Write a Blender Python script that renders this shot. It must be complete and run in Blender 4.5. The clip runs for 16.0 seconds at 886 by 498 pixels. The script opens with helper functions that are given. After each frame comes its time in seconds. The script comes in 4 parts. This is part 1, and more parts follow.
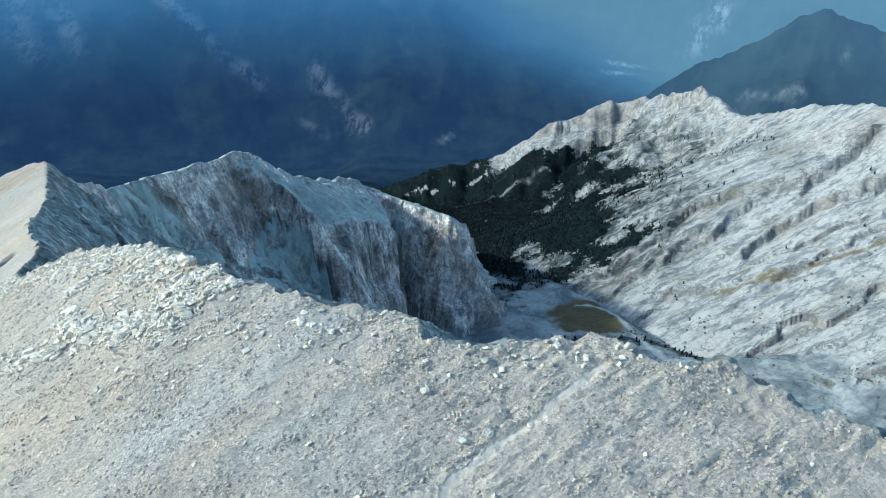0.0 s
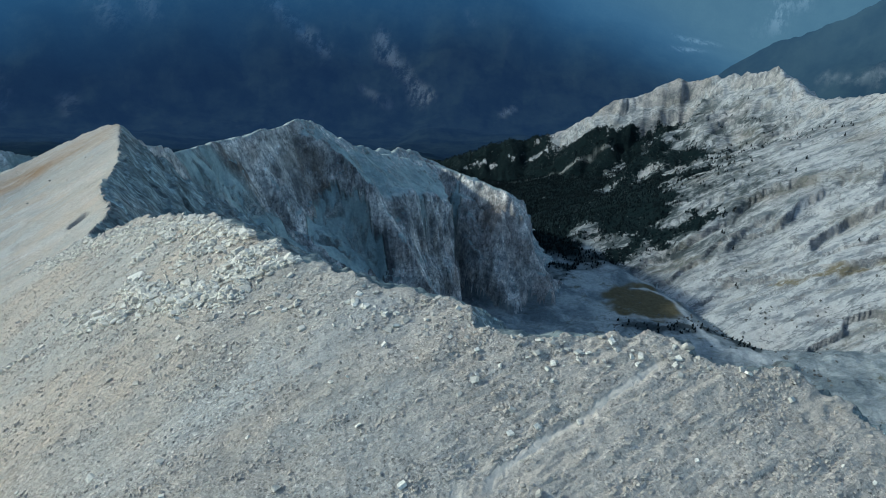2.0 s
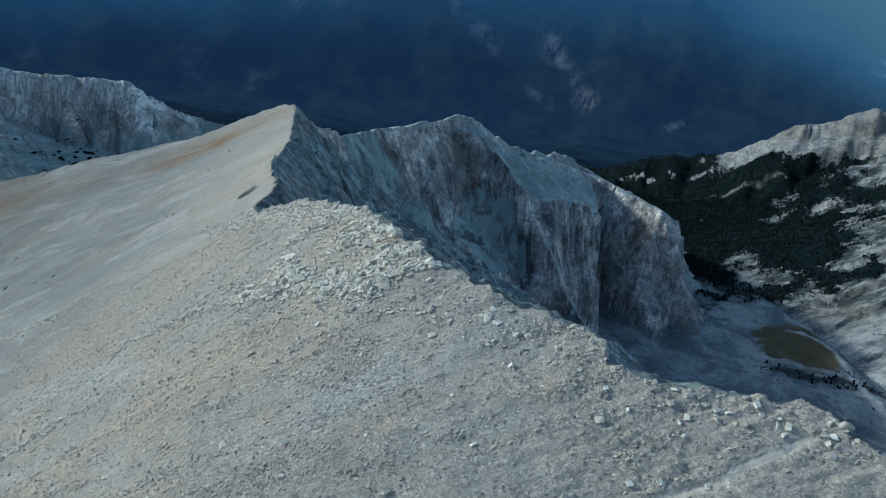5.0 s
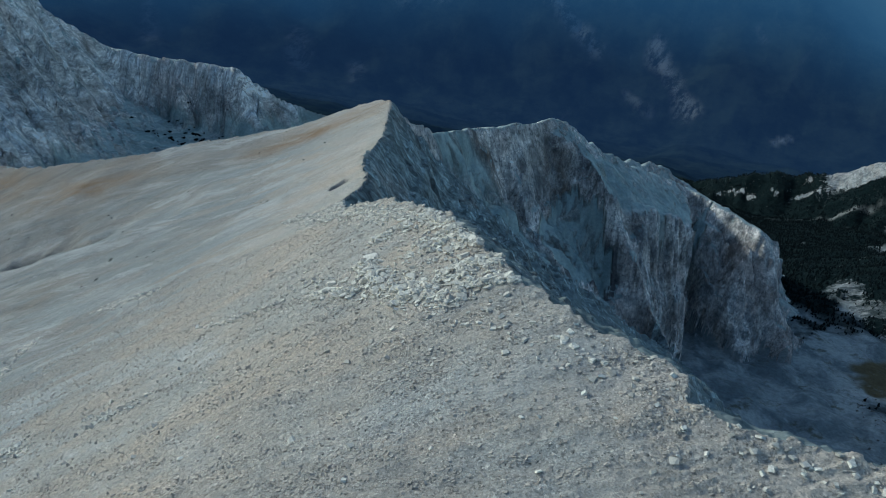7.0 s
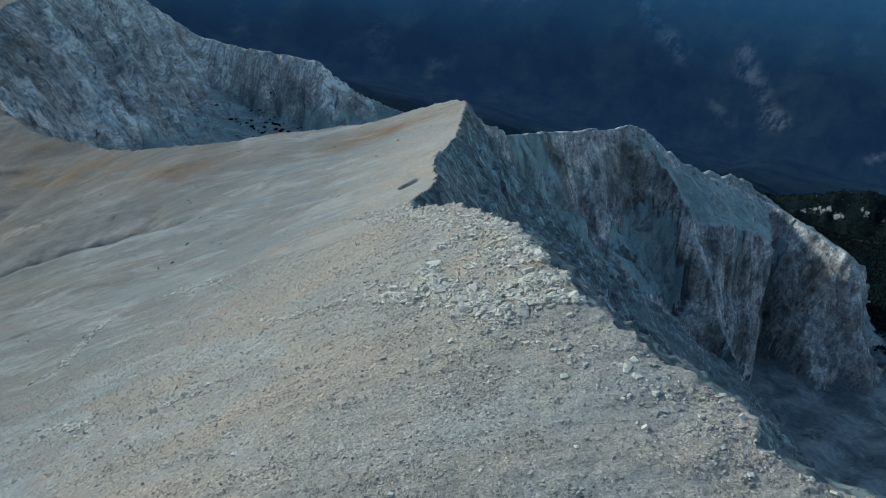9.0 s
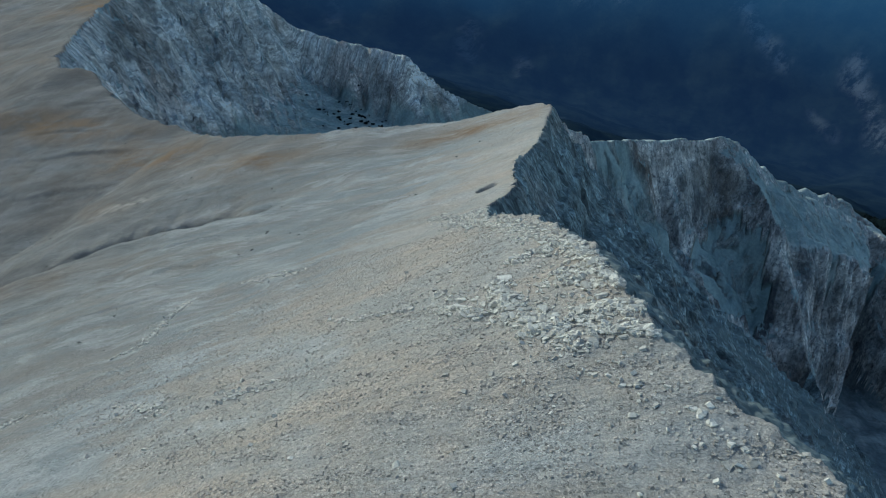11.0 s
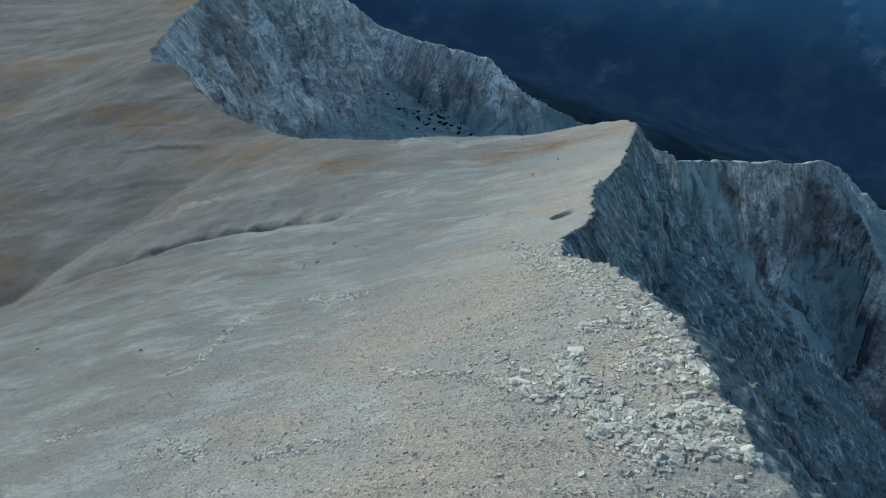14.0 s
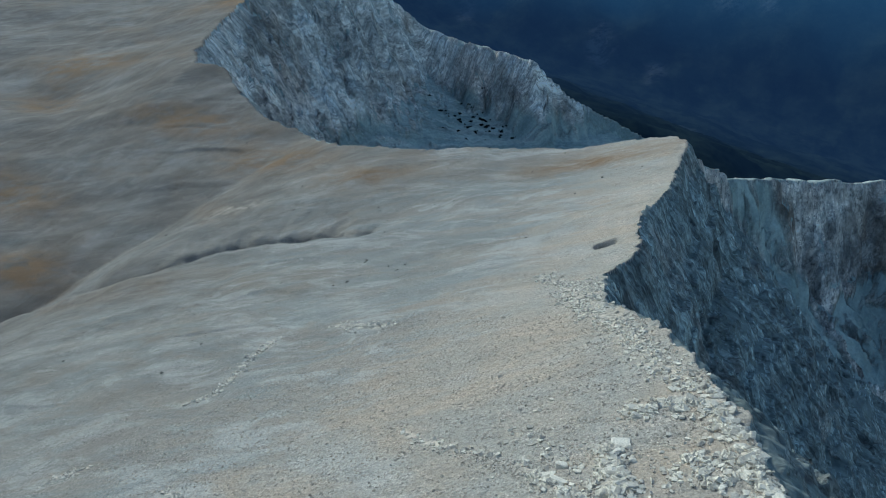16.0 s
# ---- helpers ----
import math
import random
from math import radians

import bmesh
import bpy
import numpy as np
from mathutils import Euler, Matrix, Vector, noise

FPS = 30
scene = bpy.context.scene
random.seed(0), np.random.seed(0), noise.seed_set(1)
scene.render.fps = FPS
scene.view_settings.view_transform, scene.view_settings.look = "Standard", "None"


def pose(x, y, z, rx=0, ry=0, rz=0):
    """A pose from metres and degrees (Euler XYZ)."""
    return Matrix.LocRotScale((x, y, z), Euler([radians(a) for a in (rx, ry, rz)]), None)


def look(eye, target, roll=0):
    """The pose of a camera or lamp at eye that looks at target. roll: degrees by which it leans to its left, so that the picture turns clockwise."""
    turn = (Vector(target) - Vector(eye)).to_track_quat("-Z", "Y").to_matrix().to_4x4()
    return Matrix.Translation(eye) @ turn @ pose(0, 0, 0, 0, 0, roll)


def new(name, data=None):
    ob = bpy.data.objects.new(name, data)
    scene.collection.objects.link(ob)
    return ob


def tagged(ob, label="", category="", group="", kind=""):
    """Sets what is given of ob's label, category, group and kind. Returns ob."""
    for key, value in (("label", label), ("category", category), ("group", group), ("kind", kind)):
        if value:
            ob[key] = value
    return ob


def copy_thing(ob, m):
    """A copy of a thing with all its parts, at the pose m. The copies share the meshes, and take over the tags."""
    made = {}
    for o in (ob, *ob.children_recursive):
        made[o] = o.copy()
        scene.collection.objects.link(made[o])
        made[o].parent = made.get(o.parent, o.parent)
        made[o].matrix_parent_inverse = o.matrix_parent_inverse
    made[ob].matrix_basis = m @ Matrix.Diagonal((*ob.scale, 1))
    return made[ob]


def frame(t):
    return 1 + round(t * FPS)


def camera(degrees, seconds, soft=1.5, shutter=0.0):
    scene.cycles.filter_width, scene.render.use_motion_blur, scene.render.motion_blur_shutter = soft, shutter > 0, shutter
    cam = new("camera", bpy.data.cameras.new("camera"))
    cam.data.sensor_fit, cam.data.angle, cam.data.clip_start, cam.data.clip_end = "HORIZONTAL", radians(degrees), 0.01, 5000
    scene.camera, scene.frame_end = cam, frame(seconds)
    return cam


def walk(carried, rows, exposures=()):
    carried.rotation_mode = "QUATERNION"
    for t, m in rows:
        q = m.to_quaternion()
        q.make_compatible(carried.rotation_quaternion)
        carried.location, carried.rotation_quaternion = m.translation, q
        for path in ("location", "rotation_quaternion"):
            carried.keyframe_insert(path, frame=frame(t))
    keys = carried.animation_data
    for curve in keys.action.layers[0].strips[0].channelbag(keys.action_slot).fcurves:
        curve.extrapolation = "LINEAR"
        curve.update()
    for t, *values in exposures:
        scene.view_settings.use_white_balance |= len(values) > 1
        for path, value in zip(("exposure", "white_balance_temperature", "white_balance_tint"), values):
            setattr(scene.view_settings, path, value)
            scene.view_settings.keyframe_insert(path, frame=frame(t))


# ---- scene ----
cam = camera(65.8, 16.0, soft=1.0)
METRES, EYE, TILT, LEAN, TURN = 30.0, 60.0, -30.0, 0.0, 0.0
ROWS = [
    (0.0, 0.0, 0.0, 0.0, 0.0, 0.0, -0.0),
    (0.5, -0.001, 0.0038, 0.0097, 1.19, -1.03, -0.67),
    (1.0, -0.0022, 0.0073, 0.0194, 2.35, -2.0, -1.33),
    (1.5, -0.0033, 0.0114, 0.0294, 3.5, -2.3, -2.0),
    (2.0, -0.0046, 0.015, 0.0386, 4.67, -2.36, -2.67),
    (2.5, -0.0063, 0.0188, 0.0474, 6.52, -2.46, -3.78),
    (3.0, -0.0079, 0.0219, 0.0556, 9.07, -2.66, -5.34),
    (3.5, -0.0088, 0.0268, 0.0636, 11.37, -2.92, -6.69),
    (4.0, -0.0097, 0.0315, 0.0723, 13.22, -3.16, -7.73),
    (4.5, -0.0112, 0.0363, 0.081, 15.09, -3.45, -8.8),
    (5.0, -0.0129, 0.0424, 0.0896, 16.97, -3.76, -9.85),
    (7.5, -0.0268, 0.0819, 0.1393, 25.86, -5.79, -14.45),
    (8.0, -0.0316, 0.0908, 0.1491, 27.04, -6.12, -15.02),
    (8.5, -0.037, 0.1006, 0.1589, 28.57, -6.56, -15.74),
    (9.0, -0.0427, 0.11, 0.1691, 30.62, -7.16, -16.72),
    (9.5, -0.0487, 0.1194, 0.1799, 32.95, -7.9, -17.81),
    (12.0, -0.1268, 0.2058, 0.265, 40.12, -10.5, -20.63),
    (12.5, -0.1609, 0.2374, 0.2925, 41.45, -10.97, -21.1),
    (13.0, -0.2017, 0.2754, 0.3224, 42.79, -11.44, -21.54),
    (13.5, -0.2476, 0.3179, 0.3546, 43.98, -11.9, -21.89),
    (14.0, -0.3013, 0.3656, 0.3869, 44.76, -12.2, -22.09),
    (14.5, -0.358, 0.4144, 0.4229, 45.59, -12.53, -22.3),
    (15.0, -0.4203, 0.4652, 0.4609, 46.62, -12.96, -22.58),
    (15.5, -0.4898, 0.5222, 0.4957, 47.61, -13.36, -22.87),
    (16.0, -0.5584, 0.5736, 0.5385, 48.57, -13.77, -23.12),
]
EXPOSURES = [(0.0, 0.82, 5800, -6), (1.0, 0.48, 5800, -6), (2.5, 0.14, 5700, -6), (5.0, -0.1, 5600, -6), (7.5, -0.19, 5650, -6), (10.0, -0.22, 5700, -6), (13.0, -0.18, 5700, -6), (16.0, -0.11, 5700, -6)]
walk(cam, [(t, pose(0, 0, EYE, TILT, LEAN, TURN) @ pose(METRES * x, METRES * y, METRES * z, 90 + pitch, roll, yaw)) for t, x, y, z, yaw, pitch, roll in ROWS], EXPOSURES)

# ---- world and sun ----
SUN_AZ, SUN_EL = -91.0, 29.5      # degrees clockwise from +y, and above the horizon
world = bpy.data.worlds.new("sky")
scene.world = world
world.use_nodes = True
wn = world.node_tree
sky = wn.nodes.new("ShaderNodeTexSky")
sky.sky_type, sky.sun_disc = "NISHITA", False
sky.sun_elevation, sky.sun_rotation = radians(SUN_EL), radians(SUN_AZ)
wn.links.new(sky.outputs[0], wn.nodes["Background"].inputs["Color"])
wn.nodes["Background"].inputs["Strength"].default_value = 0.14
sun_data = bpy.data.lights.new("sun", "SUN")
sun_data.energy, sun_data.angle, sun_data.color = 2.25, radians(3.0), (1.0, 0.93, 0.84)
sun = new("sun", sun_data)
_s = Vector((math.sin(radians(SUN_AZ)) * math.cos(radians(SUN_EL)), math.cos(radians(SUN_AZ)) * math.cos(radians(SUN_EL)), math.sin(radians(SUN_EL))))
sun.matrix_world = look(_s * 500, (0, 0, 0))


# ---- noise on arrays ----
_rng = np.random.default_rng(7)
_ang = _rng.random((256, 256)) * 2 * np.pi
_GX, _GY = np.cos(_ang).astype(np.float32), np.sin(_ang).astype(np.float32)


def perlin(x, y, seed=0):
    """Gradient noise, about -0.7 to 0.7."""
    x, y = x + 37.3 * seed, y + 71.7 * seed
    xi, yi = np.floor(x), np.floor(y)
    fx, fy = (x - xi).astype(np.float32), (y - yi).astype(np.float32)
    xi, yi = xi.astype(np.int64), yi.astype(np.int64)
    u, v = fx * fx * fx * (fx * (fx * 6 - 15) + 10), fy * fy * fy * (fy * (fy * 6 - 15) + 10)

    def corner(i, j):
        a, b = (xi + i) & 255, (yi + j) & 255
        return _GX[a, b] * (fx - i) + _GY[a, b] * (fy - j)
    n0 = corner(0, 0) * (1 - u) + corner(1, 0) * u
    n1 = corner(0, 1) * (1 - u) + corner(1, 1) * u
    return n0 * (1 - v) + n1 * v


def fbm(x, y, octaves=4, seed=0, gain=0.5):
    total, amp = 0.0, 1.0
    for k in range(octaves):
        total = total + amp * perlin(x, y, seed + k)
        x, y, amp = x * 2.03, y * 2.03, amp * gain
    return total


def ridged(x, y, octaves=4, seed=0, gain=0.5):
    total, amp = 0.0, 1.0
    for k in range(octaves):
        total = total + amp * (1 - 2 * np.abs(perlin(x, y, seed + k)))
        x, y, amp = x * 2.07, y * 2.07, amp * gain
    return total - 1.0


def smooth(a, b, x):
    t = np.clip((x - a) / (b - a), 0, 1)
    return t * t * (3 - 2 * t)


def softplus(u, w):
    return w * np.log1p(np.exp(np.clip(u / w, -40, 40)))


# ---- the lie of the land ----
def plateau(x, y):
    """The stony hillside: a broad shoulder that falls away to -x."""
    s = softplus(-(x + 12), 8.0)
    s1, xs, ys, lg = s / 100, x / 300, np.clip(y, -400, 420) / 100, np.log1p(s / 40)
    s1 = np.minimum(s1, 9.0)
    z = (18.954 - 179.541 * s1 + 16.383 * ys + 17.57 * np.maximum(xs, -3) * ys + 48.552 * s1 ** 2 - 0.646 * ys ** 2 - 1.404 * np.maximum(xs, -3) * ys ** 2
         - 7.462 * s1 ** 3 + 5.687 * s1 ** 2 * ys + 75.351 * lg - 2.273 * np.minimum(np.maximum(x + 12, 0), 120) ** 2 / 1000 - 12.228 * lg * ys)
    z = z - 3.6 * np.exp(-((x + 92) ** 2 + (y - 124) ** 2) / 900) + 4.0 * np.exp(-((x + 139) ** 2 + (y - 222) ** 2) / 1200)
    z = z + 12.0 * np.exp(-((x + 503) ** 2 + (y - 173) ** 2) / 4000)
    return z


RIM = [(1500, -1500), (500, -500), (250, -120), (140, -10), (75, 22), (45, 34), (34, 38.6), (29.3, 40), (26, 42), (23.9, 44.2), (19.9, 43.6), (15.8, 43.8),
       (14.7, 45.4), (10, 45), (4.8, 44.4), (1.6, 44), (-1.1, 44.8), (-4, 47.6), (-8, 48.9), (-13.8, 51), (-20, 55), (-26.6, 61.2), (-31.2, 66), (-37.5, 72),
       (-56.8, 87), (-70, 96.5), (-85, 114), (-89, 130), (-103, 150), (-112, 174), (-132, 208), (-140, 224), (-152, 236), (-176, 234), (-214, 209), (-262, 183),
       (-295, 172), (-338, 174), (-396, 172), (-439, 176), (-470, 184), (-506, 174), (-545, 190), (-609, 224), (-682, 288), (-770, 400), (-850, 520), (-930, 520), (-1300, 300),
       (-5200, 0), (-5200, -5200), (1500, -5200)]
ARETE = [(-143, 226, -41), (-150, 279, -69), (-140, 345, -88), (-122, 393, -97), (-108, 411, -117), (-88, 466, -152), (-56, 524, -188), (-21, 510, -194), (5, 488, -193), (20, 481, -212), (34, 480, -246), (52, 500, -284)]
BUMP = [(-122, 393, -100), (-112, 500, -170), (-93, 580, -196), (-60, 600, -222), (-20, 590, -250), (30, 560, -285)]
WALL = [(-850, 520, -120), (-842, 550, -149), (-842, 596, -186), (-829, 619, -209), (-749, 670, -228), (-691, 698, -236), (-678, 755, -294), (-676, 864, -360), (-670, 971, -422), (-640, 1100, -520)]
RIGHT = [(1500, -900, 60), (760, 60, 20), (560, 400, -80), (428, 643, -150), (445, 797, -204), (412, 913, -256), (396, 1034, -252), (354, 1143, -303), (290, 1157, -314), (201, 1163, -351), (112, 1199, -429), (-49, 1233, -487), (-170, 1330, -580)]
AXIS = [(330, 120), (200, 300), (140, 420), (110, 500), (45, 610), (20, 800), (10, 980), (-60, 1400), (-150, 2200), (0, 3200)]
TRAIL = [(-4.5, 27.5), (-0.9, 30.8), (3.8, 34.8), (7.3, 37.7), (9.7, 39.9), (12.6, 42.6)]
TRAIL_SIDE = [(8.6, 29.5), (8.9, 31.5), (9.4, 33.6), (11.5, 35.1), (12.6, 37)]
GULLY = [(-352, 0), (-318, 22), (-285, 40), (-266, 63), (-250, 94), (-228, 114), (-200, 128)]
WASH = [(120, 512), (140, 506), (151, 491), (155, 460), (157, 436), (166, 403), (186, 385)]
WOOD_TONGUE = [(62, 552), (104, 585), (144, 602), (172, 598), (200, 604)]
BARE_SPUR = [(-75, 1205), (-22, 1188), (40, 1178), (80, 1172)]
SCRUB_BANK = [(104, 436), (128, 428), (158, 436), (176, 432), (190, 408)]
DARK_FOOT = [(36, 502), (50, 518), (64, 532)]
CRAG_GULLY = [(200, 1092), (240, 1113), (290, 1122), (333, 1100)]
SPUR_LINE = [(-20, 1112), (52, 1112), (116, 1094), (180, 1092)]
GRASS_STRIP = [(228, 492), (250, 484), (285, 475), (347, 471), (400, 470)]
LEDGES = [(13, [(255, 519), (294, 539), (338, 548), (377, 542), (440, 560)]), (9, [(246, 552), (279, 581), (304, 584)]), (10, [(325, 568), (342, 582), (385, 601), (420, 620)]), (8, [(200, 548), (252, 578)]), (5, [(180, 520), (248, 491), (304, 472)])]
BANDS = [(1.0, 1.3, [(-40.5, 59.6), (-36.5, 55.5), (-32.2, 52.9), (-29.8, 51.6), (-28.5, 53.0), (-26.7, 54.8), (-24.4, 55.9), (-22.2, 56.6)]), (0.9, 1.0, [(-28, 51.5), (-24.5, 50.8), (-23.4, 52.9), (-19.8, 53.4)]),
         (0.7, 1.2, [(-42.4, 66.4), (-40.0, 68.2), (-36.5, 69.0)]), (0.9, 1.1, [(-33.4, 60.6), (-30.5, 60.8), (-28.3, 61.3), (-26.2, 60.2)]), (0.8, 1.0, [(-35, 67.2), (-31.5, 64.8), (-29.2, 62.3)]),
         (0.8, 0.7, [(-46.4, 54.7), (-40.5, 53.4), (-37.6, 53.3)]), (0.35, 1.6, [(-87.5, 106), (-63.8, 88), (-48, 76.4), (-38, 69.6)]), (0.8, 0.8, [(-34.2, 61.9), (-31.9, 63.1), (-30.4, 63.4)]),
         (0.45, 0.6, [(-85.3, 29.2), (-70.6, 30.4)]), (0.5, 0.8, [(-113, 16), (-110.6, 21.5)]), (0.45, 0.8, [(-120, 40.4), (-117.5, 45.2), (-125, 53.5)]), (0.3, 1.0, [(-127, 53.3), (-135, 64)]),
         (0.5, 0.6, [(-64.7, 53.6), (-56.4, 53.5), (-50.3, 54.6)]), (0.35, 0.6, [(-64.3, 35.2), (-60.4, 35.5)]), (0.3, 1.4, [(-101, 114.7), (-77.3, 100.6)]), (0.3, 1.2, [(-125, 76), (-111, 80)])]     # thickness, width and line of the beds that break into blocks
BENCH = [(-103, 392), (-90, 436), (-72, 473), (-34, 518), (-33, 502), (-47, 450), (-58, 398), (-70, 386), (-84, 379), (-98, 380)]
FAN = [(-112, 373), (-100, 374), (-86, 369), (-71, 362), (-72, 340), (-75, 326), (-85, 314), (-102, 318), (-112, 340)]
CHUTE = [(-148, 283), (-138, 299), (-120, 304), (-97, 302), (-78, 298), (-60, 296)]
HOLLOW = [(-86, 363), (-69, 362), (-63, 357), (-66, 340), (-74, 327), (-78, 342)]
CREST_CUTS = [(6, 4.0, [(-101, 379), (-82, 370), (-64, 367), (-50, 350)]), (4, 3.0, [(-84, 379), (-72, 374), (-58, 378), (-46, 366)]), (4, 2.6, [(-128, 331), (-116, 328), (-100, 314), (-80, 309), (-60, 306)]),
              (5, 4.0, [(-121, 384), (-112, 378), (-104, 381)]), (-8, 3.5, [(-144, 305), (-138, 298), (-132, 296)]), (-8, 3.5, [(-137, 333), (-130, 328), (-122, 326)]), (-7, 3.5, [(-128, 352), (-120, 350), (-110, 350)]),
              (4, 3.0, [(-140, 318), (-133, 312), (-124, 312)]), (4, 3.0, [(-132, 342), (-126, 339), (-114, 338)]), (-10, 7.0, [(-80, 357), (-72, 345), (-74, 332)]),
              (7, 4.0, [(-36, 498), (-28, 482), (-20, 462)]), (-8, 4.0, [(-20, 500), (-12, 476), (-6, 452)]), (6, 4.0, [(-4, 484), (4, 466), (10, 446)]), (-6, 3.5, [(-46, 448), (-36, 436), (-26, 424)])]     # height, width and line of ribs (up) and gullies (down)
LIP = [(-98, 380), (-84, 379), (-70, 386), (-58, 398), (-52, 424), (-45, 455), (-33, 502)]
AXIS_WEST = [(-640, 470), (-560, 700), (-480, 1000), (-300, 1600), (-150, 2200)]


def along(x, y, line, closed=False):
    """For each place: distance to a line, the place on it, the way along it, and whether it lies to the line's left."""
    pts = [tuple(map(float, p)) for p in line]
    if closed:
        pts.append(pts[0])
    best = np.full(x.shape, 1e12)
    qx, qy, qz, s, side = (np.zeros(x.shape) for _ in range(5))
    start = 0.0
    for a, b in zip(pts, pts[1:]):
        dx, dy = b[0] - a[0], b[1] - a[1]
        ll = dx * dx + dy * dy
        t = np.clip(((x - a[0]) * dx + (y - a[1]) * dy) / ll, 0, 1)
        px, py = a[0] + t * dx, a[1] + t * dy
        d = (x - px) ** 2 + (y - py) ** 2
        m = d < best
        best[m] = d[m]
        qx[m], qy[m], s[m] = px[m], py[m], (start + t * math.sqrt(ll))[m]
        side[m] = (dx * (y - a[1]) - dy * (x - a[0]))[m]
        if len(a) > 2:
            qz[m] = (a[2] + t * (b[2] - a[2]))[m]
        start += math.sqrt(ll)
    return np.sqrt(best), qx, qy, qz, s, side > 0


def beside(x, y, line, reach):
    """As along(), but only within reach of the line: distance, way along, way left to its end, and whether it lies to the left."""
    ax, ay = [p[0] for p in line], [p[1] for p in line]
    m = (x > min(ax) - reach) & (x < max(ax) + reach) & (y > min(ay) - reach) & (y < max(ay) + reach)
    d, s, left = np.full(x.shape, 1e4), np.zeros(x.shape), np.zeros(x.shape, bool)
    if m.any():
        d[m], _, _, _, s[m], left[m] = along(x[m], y[m], line)
    total = sum(math.hypot(b[0] - a[0], b[1] - a[1]) for a, b in zip(line, line[1:]))
    return d, s, total - s, left


def inside(x, y, poly):
    hit = np.zeros(x.shape, bool)
    for (ax, ay), (bx, by) in zip(poly, poly[1:] + poly[:1]):
        if ay != by:
            hit ^= ((ay > y) != (by > y)) & (x < (bx - ax) * (y - ay) / (by - ay) + ax)
    return hit


def drop(d, *knots):
    """How far the land has fallen d metres out from a crest; past the last knot it falls on at 0.7."""
    return np.interp(d, [k[0] for k in knots], [k[1] for k in knots]) + 0.7 * np.maximum(d - knots[-1][0], 0)


def screes(x, y):
    """Where loose scree lies on the crest: the bench, the fan below it and the chute from the saddle."""
    out = np.zeros(x.shape)
    m = (x > -160) & (x < -15) & (y > 270) & (y < 530)
    if m.any():
        px, py = x[m] + 4 * fbm(x[m] / 12, y[m] / 12, 3, 171), y[m] + 4 * fbm(x[m] / 12, y[m] / 12, 3, 173)
        w = np.maximum(inside(px, py, BENCH), inside(px, py, FAN)).astype(float)
        out[m] = np.maximum(w, smooth(11, 6, beside(px, py, CHUTE, 20)[0]))
    return out


def far_heights(x, y, base):
    r, az = np.hypot(x, y), np.degrees(np.arctan2(x, y))
    crest = np.interp(az, [-180, -60, -20, -0.2, 4.8, 10, 14, 17, 20, 180], [-400, -450, -480, -600, -800, -930, -1065, -1120, -1150, -1150])
    z = base + (crest - base) * smooth(3100, 4650, r + 120 * fbm(x / 500, y / 500, 3, 60))
    hill = np.interp(az, [10, 15, 17, 20, 22.8, 26, 28.2, 30, 33, 40, 60], [-1300, -1010, -850, -745, -635, -520, -450, -480, -520, -450, -300])
    hill = hill + 55 * fbm(x / 260, y / 260, 4, 62) + 30 * ridged(x / 160 + y / 400, y / 300, 3, 64)
    z = np.maximum(z, hill - np.where(r < 3100, 0.55 * (3100 - r), 0.9 * (r - 3100)))
    far = smooth(4600, 4950, r)
    return z * (1 - far) + far * np.maximum(z, -620)


